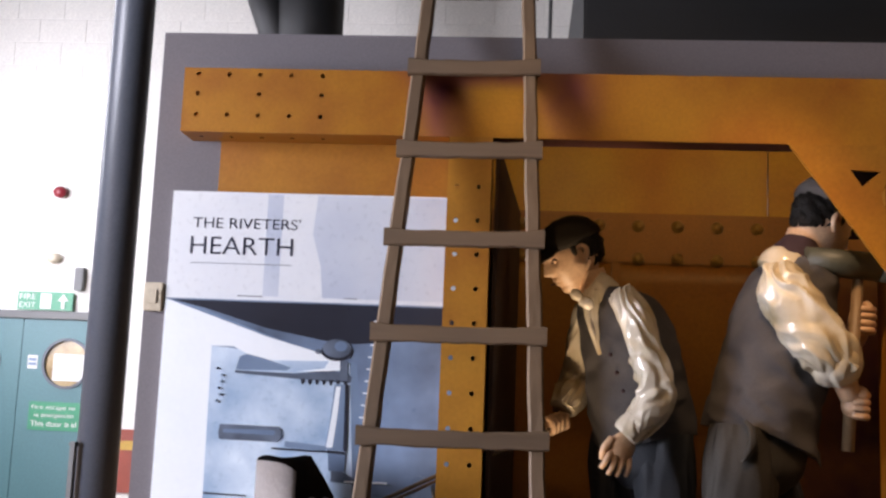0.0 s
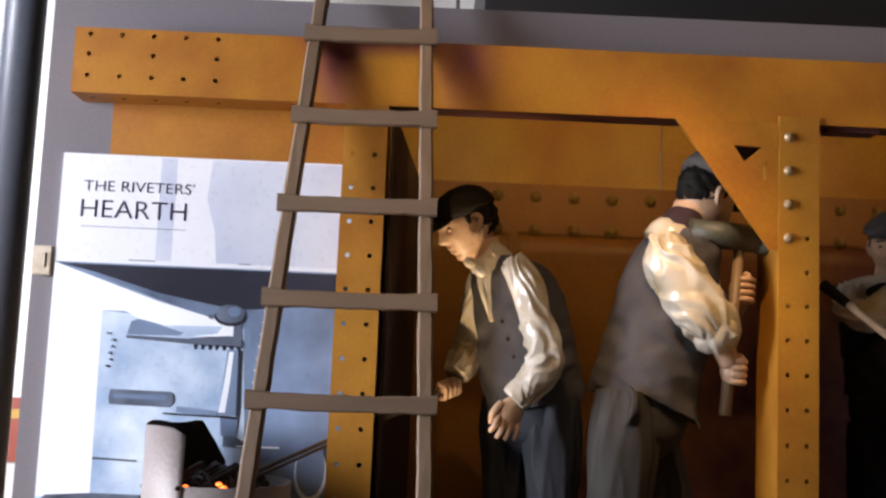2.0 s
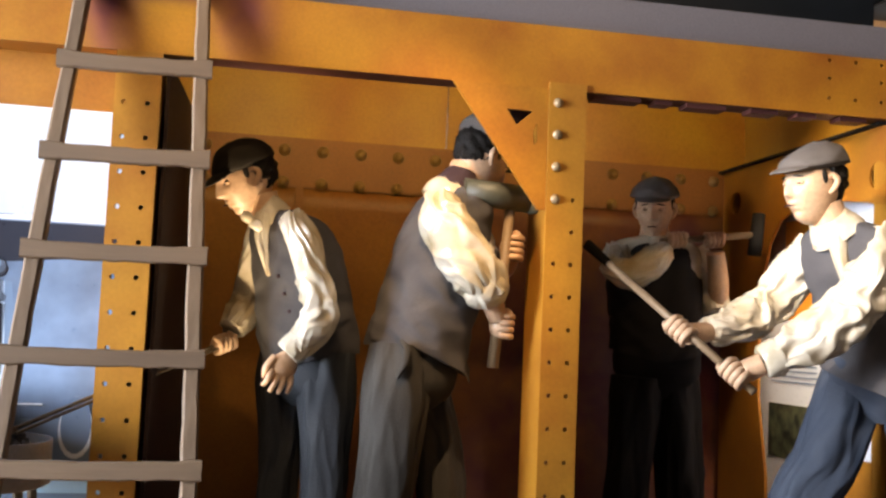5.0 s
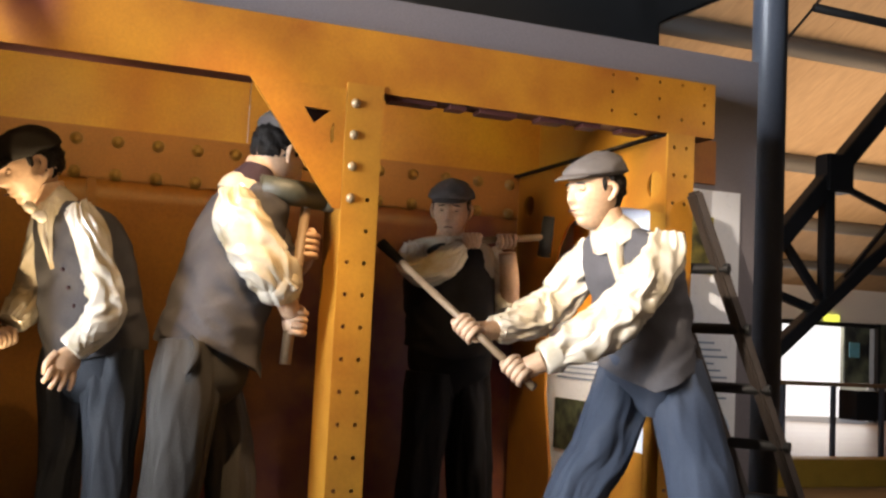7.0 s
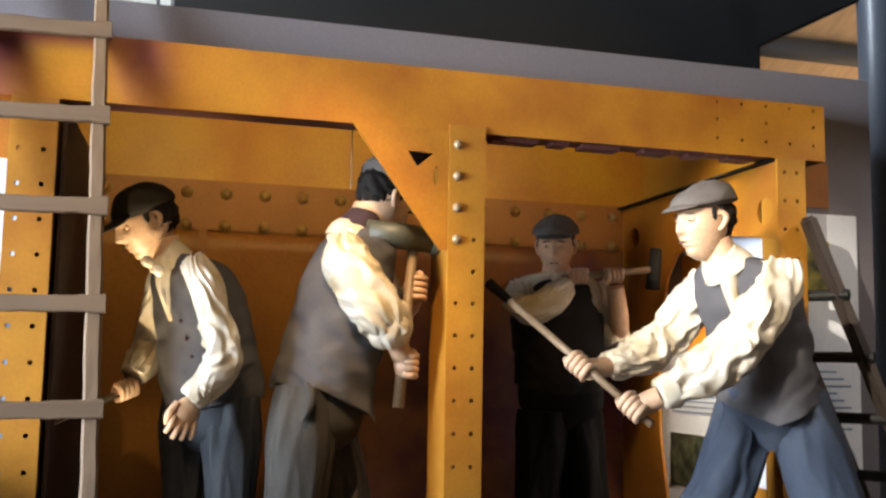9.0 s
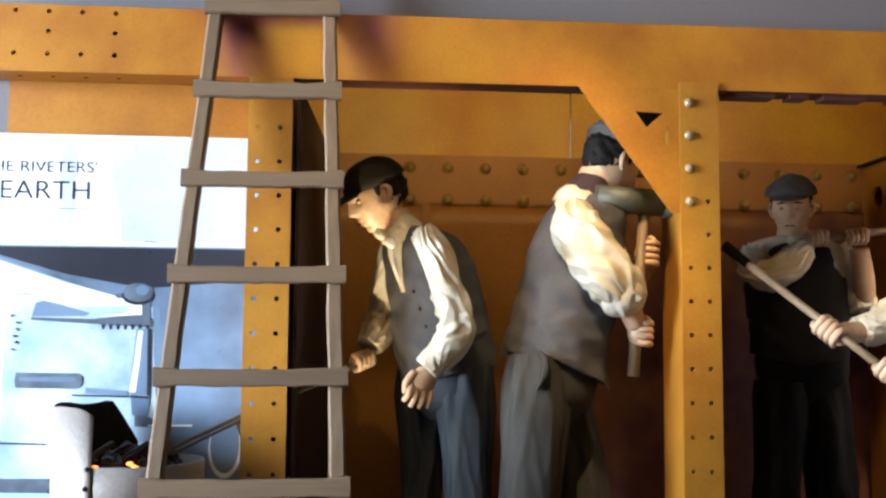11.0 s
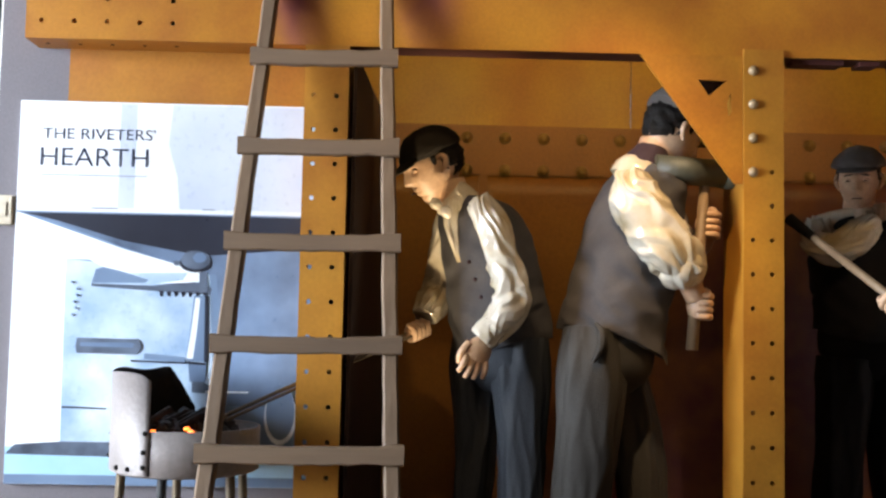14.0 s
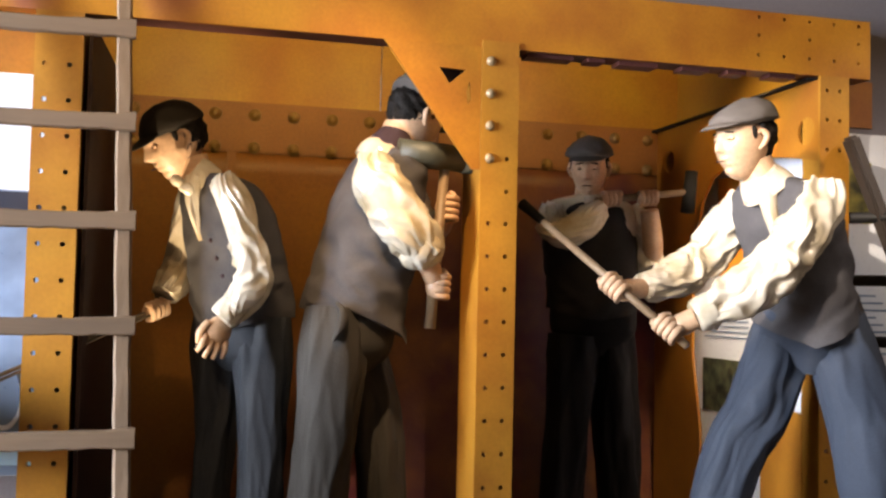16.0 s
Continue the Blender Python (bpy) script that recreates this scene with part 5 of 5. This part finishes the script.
def swinging(bm):
    fwd = (-0.90, -0.42, 0)
    head(bm, (2.108, 2.715, 2.012), (-0.95, -0.22, -0.06), "flat", 1.02)
    limb(bm, [(2.150, 2.72, 1.96, 0.056), (2.172, 2.72, 1.91, 0.060), (2.20, 2.72, 1.85, 0.08)], 3)
    limb(bm, [(2.155, 2.705, 1.918, 0.062), (2.175, 2.71, 1.895, 0.078), (2.20, 2.71, 1.865, 0.09)], 0, 0.002, 1)
    trunk(bm, [(2.215, 2.722, 1.905, 0.085, 0.055), (2.240, 2.722, 1.865, 0.160, 0.090), (2.275, 2.722, 1.76, 0.182, 0.122), (2.318, 2.722, 1.60, 0.170, 0.130), (2.340, 2.722, 1.50, 0.170, 0.136), (2.345, 2.72, 1.455, 0.172, 0.142)], fwd, 1, 0.018, 4, hem=0.09, peak=-0.6)
    limb(bm, [(2.170, 2.670, 1.875, 0.030), (2.163, 2.650, 1.80, 0.027), (2.186, 2.643, 1.72, 0.022), (2.208, 2.642, 1.64, 0.008)], 0, 0.004, 8)
    trunk(bm, [(2.350, 2.725, 1.48, 0.150, 0.125), (2.355, 2.725, 1.40, 0.158, 0.132), (2.360, 2.725, 1.33, 0.110, 0.085), (2.350, 2.72, 1.28, 0.05, 0.04)], fwd, 2, 0.006, 5)
    limb(bm, [(2.405, 2.670, 1.45, 0.098), (2.445, 2.655, 1.32, 0.108), (2.490, 2.640, 1.15, 0.118), (2.525, 2.63, 0.98, 0.118), (2.66, 2.66, 0.44, 0.085)], 2, 0.011, 6, 96, 28, 2.0, 1.15, 1.1, (9, 9))
    limb(bm, [(2.318, 2.785, 1.45, 0.096), (2.276, 2.79, 1.32, 0.104), (2.205, 2.79, 1.15, 0.106), (2.110, 2.80, 0.98, 0.102), (1.97, 2.80, 0.44, 0.085)], 2, 0.011, 7, 96, 28, 2.0, 1.15, -1.1, (9, 9))
    shoe(bm, (2.66, 2.66), (-0.8, -0.5))
    shoe(bm, (1.99, 2.80), (-0.9, -0.2))
    limb(bm, [(2.300, 2.585, 1.865, 0.064), (2.265, 2.545, 1.785, 0.086), (2.165, 2.525, 1.670, 0.082), (2.070, 2.520, 1.575, 0.080), (1.970, 2.535, 1.510, 0.068), (1.885, 2.548, 1.470, 0.048)], 0, 0.017, 31, 96, 22)
    limb(bm, [(1.905, 2.545, 1.478, 0.058), (1.868, 2.550, 1.460, 0.054), (1.858, 2.552, 1.455, 0.044)], 0, 0.005, 32)
    fist(bm, (1.798, 2.588, 1.420), (-0.55, 0.69, 0.66), (-0.3, -0.8, -0.1), 1.05)
    limb(bm, [(1.862, 2.552, 1.455, 0.032), (1.82, 2.575, 1.43, 0.034)], 3)
    limb(bm, [(2.200, 2.850, 1.850, 0.060), (2.150, 2.88, 1.760, 0.072), (2.075, 2.895, 1.650, 0.070), (1.960, 2.860, 1.585, 0.066), (1.850, 2.815, 1.550, 0.050), (1.800, 2.795, 1.540, 0.044)], 0, 0.016, 33, 96, 22)
    limb(bm, [(1.81, 2.80, 1.543, 0.032), (1.72, 2.76, 1.532, 0.034)], 3)
    fist(bm, (1.690, 2.742, 1.540), (-0.55, 0.69, 0.66), (-0.2, -0.85, -0.1), 1.05)


mannequin("mannequin in grey flat cap and blue trousers swinging a long bar", swinging, M_TROUSER, M_CAP)
hammer = thing("riveting_bar", "long wooden bar with a dark tip", "bar", (1.65, 2.78, 1.6))
part("shaft", rod(B(), (1.834, 2.55, 1.371), (1.52, 2.943, 1.752), 0.0125, 0.0125, 14), M_HANDLE, hammer, "pale wooden shaft", True)
part("tip", rod(B(), (1.52, 2.943, 1.752), (1.468, 3.008, 1.815), 0.014, 0.019, 14), M_SOOT_BLACK, hammer, "dark iron tip", True)


def watching(bm):
    fwd = (-0.25, -0.95, 0)
    head(bm, (2.000, 3.73, 2.035), (-0.45, -0.85, -0.12), "flat", 1.0)
    limb(bm, [(2.005, 3.74, 1.97, 0.056), (2.01, 3.75, 1.90, 0.066)], 3)
    trunk(bm, [(2.01, 3.75, 1.935, 0.07, 0.06), (2.01, 3.75, 1.895, 0.175, 0.095), (2.01, 3.75, 1.78, 0.195, 0.12), (2.02, 3.75, 1.60, 0.180, 0.12)], fwd, 0, 0.006, 2)
    trunk(bm, [(2.012, 3.75, 1.905, 0.130, 0.09), (2.012, 3.75, 1.87, 0.168, 0.112), (2.015, 3.75, 1.80, 0.180, 0.128), (2.015, 3.75, 1.72, 0.196, 0.132), (2.03, 3.75, 1.55, 0.186, 0.130), (2.035, 3.75, 1.47, 0.190, 0.134)], fwd, 1, 0.012, 4, hem=0.05)
    limb(bm, [(1.992, 3.660, 1.915, 0.040), (1.985, 3.645, 1.85, 0.032), (1.988, 3.635, 1.79, 0.020), (1.990, 3.632, 1.73, 0.006)], 0, 0.004, 8)
    trunk(bm, [(2.035, 3.75, 1.50, 0.170, 0.115), (2.035, 3.75, 1.38, 0.172, 0.112), (2.035, 3.75, 1.28, 0.08, 0.06)], fwd, 2, 0.006, 5)
    limb(bm, [(1.955, 3.75, 1.36, 0.105), (1.92, 3.74, 0.95, 0.095), (1.88, 3.72, 0.44, 0.08)], 2, 0.011, 6, 84, 24, 2.0, 1.15, 1.1, (9, 9))
    limb(bm, [(2.115, 3.76, 1.36, 0.105), (2.15, 3.76, 0.95, 0.095), (2.18, 3.76, 0.44, 0.08)], 2, 0.011, 7, 84, 24, 2.0, 1.15, 1.1, (9, 9))
    shoe(bm, (1.88, 3.72), (-0.3, -0.9))
    shoe(bm, (2.18, 3.76), (0.1, -0.9))
    limb(bm, [(1.845, 3.72, 1.865, 0.058), (1.822, 3.66, 1.79, 0.066), (1.850, 3.58, 1.76, 0.060), (1.93, 3.56, 1.82, 0.056), (1.985, 3.575, 1.865, 0.046)], 0, 0.012, 41, 96, 22)
    limb(bm, [(2.175, 3.74, 1.880, 0.058), (2.215, 3.71, 1.80, 0.062), (2.238, 3.68, 1.70, 0.062), (2.246, 3.66, 1.635, 0.056)], 0, 0.012, 42, 96, 22)
    limb(bm, [(2.246, 3.66, 1.66, 0.044), (2.232, 3.62, 1.75, 0.042), (2.205, 3.595, 1.87, 0.036)], 3, seg=20)
    fist(bm, (2.030, 3.585, 1.905), (1, 0, 0.1), (-0.1, -1, 0.2), 0.95)
    fist(bm, (2.190, 3.590, 1.915), (1, 0, 0.1), (0.1, -1, 0.2), 0.95)


mannequin("mannequin in flat cap and black waistcoat holding a sledgehammer", watching, M_TROUSER_BLACK, M_CAP, M_VEST_BLACK)
sledge = thing("sledgehammer", "sledgehammer with wooden handle held level at the shoulder", "hammer", (2.2, 3.6, 1.92))
part("handle", rod(B(), (1.97, 3.585, 1.898), (2.40, 3.62, 1.955), 0.014), M_HANDLE, sledge, "", True)
part("hammer_head", rod(B(), (2.385, 3.615, 1.87), (2.405, 3.62, 2.04), 0.030, 0.026, 12), M_SOOT_BLACK, sledge, "dark iron head", True)

# ---- building columns and the hall around ----
def pole(x, y, r, label, clips):
    p = thing("hall_column", label, "column", (x, y, 0), "hall columns")
    part("shaft", rod(B(), (x, y, 0), (x, y, 8.9), r, r, 40), M_STEEL, p, "", True)
    part("base_plate", rod(B(), (x, y, 0), (x, y, 0.03), r * 2.0, r * 1.9, 32), M_STEEL, p)
    return p


pole(-1.727, 4.55, 0.095, "dark blue-grey round steel column", 1)
pole(3.83, 4.0, 0.088, "dark blue-grey round steel column", 0)
cable = thing("cable_trunking", "thin grey trunking clipped to the steel column", "trunking", (-1.8, 4.45, 0))
part("duct", box(B(), -1.812, -1.787, 4.43, 4.46, 0.02, 1.22, 0.003), M_PURLIN, cable)
part("cap", box(B(), -1.815, -1.784, 4.427, 4.463, 1.22, 1.24, 0.003), M_PURLIN, cable)


def fire_exit():
    d = tagged(new("door_1"), "teal painted double fire exit door with porthole windows", "door", "", "structure")
    d.location = (-4.3, WALL_Y, 0)
    bpy.context.view_layer.update()
    part("door_frame", box(B(), -5.18, -5.10, WALL_Y - 0.03, WALL_Y + 0.1, 0, 2.12, 0.004), M_TEAL, d)
    part("door_frame", box(B(), -3.50, -3.42, WALL_Y - 0.03, WALL_Y + 0.1, 0, 2.12, 0.004), M_TEAL, d)
    part("door_frame", box(B(), -5.10, -3.50, WALL_Y - 0.03, WALL_Y + 0.1, 2.05, 2.12, 0.004), M_PURLIN, d)
    for x0, x1, cx in ((-5.095, -4.292, -4.70), (-4.286, -3.505, -3.86)):
        bm = B()
        loops = []
        outer = [(x0, 0.01), (x1, 0.01), (x1, 2.045), (x0, 2.045)]
        ring = [(cx + 0.205 * math.cos(2 * math.pi * k / 32), 1.655 + 0.205 * math.sin(2 * math.pi * k / 32)) for k in range(32)]
        for loop in (outer, ring):
            vs = [bm.verts.new((x, WALL_Y, z)) for x, z in loop]
            loops += [bm.edges.new((vs[k], vs[(k + 1) % len(vs)])) for k in range(len(vs))]
        made = bmesh.ops.triangle_fill(bm, edges=loops, use_beauty=True)
        faces = [f for f in made["geom"] if isinstance(f, bmesh.types.BMFace)]
        ext = bmesh.ops.extrude_face_region(bm, geom=faces)
        bmesh.ops.translate(bm, vec=(0, 0.045, 0), verts=[v for v in ext["geom"] if isinstance(v, bmesh.types.BMVert)])
        leaf = part("door_leaf", bm, M_TEAL, d)
        bm = B()
        for k in range(32):
            a, b = 2 * math.pi * k / 32, 2 * math.pi * (k + 1) / 32
            bar(bm, (cx + 0.215 * math.cos(a), WALL_Y - 0.004, 1.655 + 0.215 * math.sin(a)), (cx + 0.215 * math.cos(b), WALL_Y - 0.004, 1.655 + 0.215 * math.sin(b)), 0.024, 0.022, (0, 1, 0))
        part("porthole_rim", bm, M_STEEL, leaf, "dark porthole rim")
        part("porthole_pane", rod(B(), (cx, WALL_Y + 0.02, 1.655), (cx, WALL_Y + 0.03, 1.655), 0.205, seg=32), M_GLASS_WARM, leaf, "porthole with warm room behind")
        part("notice", box(B(), cx - 0.13, cx + 0.15, WALL_Y + 0.016, WALL_Y + 0.02, 1.50, 1.74), M_PAPER, leaf)
        part("label_plate", box(B(), cx - 0.36, cx - 0.27, WALL_Y - 0.004, WALL_Y, 1.60, 1.72), M_PAPER, leaf)
        part("label_plate", box(B(), cx - 0.35, cx - 0.28, WALL_Y - 0.006, WALL_Y - 0.003, 1.63, 1.655), M_PRINT_MID, leaf)
        part("label_plate", box(B(), cx - 0.35, cx - 0.28, WALL_Y - 0.006, WALL_Y - 0.003, 1.67, 1.695), M_PRINT_MID, leaf)
    return d


fire_exit()


def lettering(parent, text, x, y, z, height, material, width=None):
    cu = bpy.data.curves.new("lettering", "FONT")
    cu.body, cu.size, cu.extrude = text, 1.0, 0.002
    tmp = new("lettering", cu)
    bpy.context.view_layer.update()
    me = bpy.data.meshes.new_from_object(tmp.evaluated_get(bpy.context.evaluated_depsgraph_get()))
    bpy.data.objects.remove(tmp)
    xs, zs = [v.co.x for v in me.vertices], [v.co.y for v in me.vertices]
    k = height / (max(zs) - min(zs))
    kx = width / (max(xs) - min(xs)) if width else k
    for v in me.vertices:
        v.co = ((v.co.x - min(xs)) * kx + x, y + v.co.z, (v.co.y - min(zs)) * k + z)
    me.materials.append(material)
    ob = new("lettering", me)
    ob.parent = parent
    ob.matrix_parent_inverse = parent.matrix_world.inverted()


es = thing("exit_sign", "green fire exit sign over the teal door", "sign", (-4.09, WALL_Y, 2.13))
part("plate", box(B(), -4.345, -3.83, WALL_Y - 0.05, WALL_Y - 0.03, 2.125, 2.29, 0.003), M_GREEN, es)
lettering(es, "FIRE", -4.325, WALL_Y - 0.052, 2.22, 0.05, M_PAPER, 0.15)
lettering(es, "EXIT", -4.325, WALL_Y - 0.052, 2.145, 0.05, M_PAPER, 0.15)
part("pictogram", box(B(), -4.13, -4.03, WALL_Y - 0.054, WALL_Y - 0.05, 2.14, 2.275), M_PAPER, es)
part("arrow", prism(B(), [(-3.935, 2.14), (-3.905, 2.14), (-3.905, 2.21), (-3.87, 2.21), (-3.92, 2.275), (-3.97, 2.21), (-3.935, 2.21)], 1, WALL_Y - 0.054, WALL_Y - 0.05), M_PAPER, es)
gs = thing("door_notice", "green safety notice with white lettering on the door", "sign", (-3.9, WALL_Y, 1.06))
part("plate", box(B(), -4.165, -3.62, WALL_Y - 0.008, WALL_Y, 1.06, 1.31), M_GREEN, gs)
for n, w in enumerate((0.40, 0.36, 0.42)):
    lettering(gs, ("Fire escape to", "in emergencies", "This door is al")[n], -4.14 + 0.03 * (n == 1), WALL_Y - 0.010, 1.235 - 0.07 * n, 0.045, M_PAPER, w)
bell = thing("alarm_bell", "small red fire alarm bell on the white wall", "alarm", (-4.04, WALL_Y, 3.2))
bm = B()
ball(bm, (-4.04, WALL_Y - 0.05, 3.208), (0.065, 0.05, 0.055), 18, 12)
part("dome", bm, M_RED, bell, "", True)
part("base", rod(B(), (-4.04, WALL_Y - 0.05, 3.208), (-4.04, WALL_Y, 3.208), 0.05, seg=18), M_PAPER, bell)
box_ = thing("call_unit", "pale grey door control unit on the wall", "unit", (-3.75, WALL_Y, 2.4))
part("case", box(B(), -3.83, -3.75, WALL_Y - 0.07, WALL_Y, 2.31, 2.52, 0.006), M_PURLIN, box_)
smoke = thing("emergency_light", "small round emergency light above the door", "light", (-4.05, WALL_Y, 2.6))
bm = B()
ball(bm, (-4.05, WALL_Y - 0.03, 2.60), (0.07, 0.05, 0.05), 16, 10)
part("dome", bm, M_BRASS, smoke, "", True)
red = thing("red_notice", "red and yellow notice board near the column", "sign", (-3.2, WALL_Y, 0.6))
part("plate", box(B(), -3.40, -3.05, WALL_Y - 0.02, WALL_Y, 0.55, 1.1), mat("red_notice_print", (0.35, 0.06, 0.03), 0.5), red)
part("band", box(B(), -3.40, -3.05, WALL_Y - 0.024, WALL_Y - 0.02, 0.92, 1.0), mat("yellow_print", (0.6, 0.35, 0.05), 0.5), red)

# ducts and conduit seen above the partition
duct = thing("ventilation_duct", "black ventilation duct under the ceiling", "duct", (-1.5, 7, 4.2))
part("pipe", rod(B(), (-1.95, 7.0, 4.9), (-1.45, 7.0, 3.6), 0.14, 0.14, 24), M_BLACK, duct, "", True)
part("hanger", rod(B(), (-1.40, 7.0, 4.9), (-1.40, 7.0, 9.5), 0.01, seg=8), M_BLACK, duct)
part("pipe", rod(B(), (-1.40, 7.0, 5.0), (-1.40, 7.0, 3.4), 0.24, 0.24, 24), M_BLACK, duct, "", True)
cond = thing("conduit", "white vertical conduit on the block wall", "conduit", (0.5, 7, 3))
part("pipe", rod(B(), (0.525, 7.0, 0), (0.525, 7.0, 6.5), 0.022, 0.022, 12), M_WHITE, cond, "", True)
part("pipe", rod(B(), (0.34, 7.1, 0), (0.34, 7.1, 6.5), 0.014, 0.014, 12), M_PURLIN, cond, "", True)
solid("ceiling_bulkhead", box(B(), 0.415, 3.17, 4.0, 6.4, 2.95, 3.6, 0.01), M_BLACK, "dark bulkhead hanging over the bay", "bulkhead", "")
bm = B()
bar(bm, (3.02, 4.15, 3.17), (4.3, 4.15, 3.84), 0.3, 0.25, (0, 0, 1), 0.01)
solid("ceiling_beam", bm, M_BLACK, "black sloping roof beam", "beam", "")

# trusses, purlins and the far hall
def truss():
    t = thing("roof_truss", "black painted steel roof truss", "truss", (8.7, 9.0, 3.0))
    part("lower_chord", bar(B(), (6.1, 9.0, 0.0), (10.6, 9.0, 3.72), 0.16, 0.15, (0, 0, 1), 0.01), M_TRUSS, t)
    part("upper_chord", bar(B(), (7.2, 9.0, 1.90), (11.0, 9.0, 6.10), 0.18, 0.20, (0, 0, 1), 0.01), M_TRUSS, t)
    part("node_plate", box(B(), 8.55, 8.92, 8.88, 9.12, 3.35, 3.78, 0.02), M_TRUSS, t)
    part("post", bar(B(), (8.64, 9.0, 2.12), (8.63, 9.0, 3.45), 0.14, 0.14, (0, 1, 0), 0.01), M_TRUSS, t)
    part("brace", bar(B(), (8.0, 9.0, 2.80), (8.55, 9.0, 2.15), 0.09, 0.09, (0, 1, 0), 0.01), M_TRUSS, t)
    part("brace", bar(B(), (8.8, 9.0, 3.45), (9.9, 9.0, 3.12), 0.07, 0.07, (0, 1, 0), 0.01), M_TRUSS, t)
    part("brace", bar(B(), (8.9, 9.0, 2.40), (9.9, 9.0, 3.45), 0.05, 0.05, (0, 1, 0), 0.005), M_TRUSS, t)
    part("brace", bar(B(), (8.0, 9.0, 2.15), (8.6, 9.0, 1.98), 0.09, 0.09, (0, 1, 0), 0.005), M_TRUSS, t)
    return t


truss()


def purlin(y, r):
    z = 3.0 + (FAR + 0.2 - y) * rise - 0.12
    p = thing("purlin", "grey steel purlin under the roof boards", "purlin", (10, y, z), "purlins")
    part("tube", rod(B(), (4.7, y, z), (25.5, y, z), r, r, 20), M_PURLIN, p, "", True)


for y, r in ((14.6, 0.16), (12.0, 0.15), (16.4, 0.13), (17.9, 0.10)):
    purlin(y, r)
hang = thing("lighting_bar", "thin black lighting bar hung on a wire", "lighting bar", (8.0, 8.0, 5.0))
part("tube", rod(B(), (7.55, 8.0, 5.03), (11.5, 8.0, 4.96), 0.045), M_BLACK, hang, "", True)
part("wire", rod(B(), (6.6, 8.05, 3.9), (8.9, 8.05, 6.6), 0.015, seg=8), M_BLACK, hang)

exit_back = solid("backdrop_daylight", box(B(), 14.8, 19.4, FAR + 1.6, FAR + 1.65, 0, 3.0), glow("daylight_view", (0.95, 0.98, 1.0), 1.0), "bright daylight beyond the exit", "backdrop", "structure")
solid("backdrop_shop", box(B(), 18.9, 22.6, FAR + 0.9, FAR + 0.95, 0.8, 2.6), mat("shop_view", (0.16, 0.17, 0.10), 0.6, 0, (0.02, 0.02, 0.02), 2.5, 0.25), "dim green-brown shop behind the glazing", "backdrop")


def far_exit():
    d = tagged(new("door_2"), "bright glazed exit doorway in the end wall", "door", "", "structure")
    d.location = (17.1, FAR, 0)
    bpy.context.view_layer.update()
    for x in (15.3, 16.1, 18.9):
        part("door_post", box(B(), x, x + 0.12, FAR - 0.06, FAR + 0.1, 0, 2.25, 0.005), M_PURLIN, d)
    part("door_head", box(B(), 15.3, 19.02, FAR - 0.06, FAR + 0.1, 2.2, 2.3, 0.005), M_TRUSS, d)
    part("fascia", box(B(), 4.7, 25.0, FAR - 0.12, FAR, 2.32, 2.62, 0.005), M_WHITE, d, "pale fascia over the doors")
    part("poster", box(B(), 18.2, 18.5, FAR - 0.02, FAR + 0.0, 1.5, 1.85), mat("cyan_poster", (0.2, 0.6, 0.75), 0.5), d)
    return d


far_exit()
ys = thing("exit_sign", "small lit yellow-green exit sign over the doorway", "sign", (17.4, FAR, 2.3))
part("box", box(B(), 17.32, 17.74, FAR - 0.2, FAR - 0.12, 2.30, 2.46, 0.01), glow("exit_sign_light", (0.75, 0.80, 0.12), 1.1), ys)
win = tagged(new("window_1"), "dark framed glazed screen beside the far exit", "window", "", "structure")
win.location = (20.7, FAR, 0.9)
bpy.context.view_layer.update()
for x in (19.0, 20.1, 21.2, 22.4):
    part("window_frame", box(B(), x, x + 0.1, FAR - 0.05, FAR + 0.1, 0.9, 2.5, 0.005), M_TRUSS, win)


def railing():
    r = thing("railing", "timber-topped balustrade with dark steel posts and glass", "railing", (12, 12, 0))
    part("handrail", box(B(), 10.55, 17.0, 12.1, 12.25, 1.06, 1.12, 0.01), mat("oak_handrail", (0.24, 0.14, 0.07), 0.4), r, "brown timber handrail")
    part("top_bar", box(B(), 8.6, 10.6, 12.12, 12.2, 1.13, 1.17, 0.008), M_TRUSS, r)
    part("mid_bar", box(B(), 8.6, 10.6, 12.12, 12.2, 0.86, 0.95, 0.008), M_TRUSS, r)
    for n in range(9):
        x = 8.8 + 0.93 * n
        part("post", box(B(), x, x + 0.06, 12.13, 12.2, 0, 1.12, 0.004), M_STEEL, r)
    part("planter_box", box(B(), 12.2, 13.0, 12.28, 12.7, 0.55, 1.0, 0.01), M_TRUSS, r)
    return r


railing()
step = solid("low_wall", box(B(), 8.0, 18.0, 9.4, 9.7, 0, 0.32, 0.01), mat("yellow_step_edge", (0.42, 0.24, 0.03), 0.5), "low yellow-edged kerb in front of the railing", "kerb", "")

# ---- blocks of the white wall, courses as single pieces ----
rng = random.Random(12)
shared = {}


def block_mesh(w, h):
    if (w, h) not in shared:
        bm = B()
        box(bm, -w / 2, w / 2, -0.006, 0.0, -h / 2, h / 2)
        bmesh.ops.bevel(bm, geom=[e for e in bm.edges if all(v.co.y < -0.005 for v in e.verts)], offset=0.003, segments=1, affect="EDGES")
        shared[(w, h)] = mesh_of(bm, "block", M_WHITE)
    return shared[(w, h)]


for row in range(15):
    for col in range(17):
        x = -5.3 + 0.45 * col + (0.225 if row % 2 else 0)
        z = 2.62 + 0.225 * row + 0.1125
        b = new("block", block_mesh(0.4455, 0.2205))
        b.location = (x, WALL_Y + 0.002 + rng.uniform(-0.002, 0.002), z)
        b.parent = wall_north
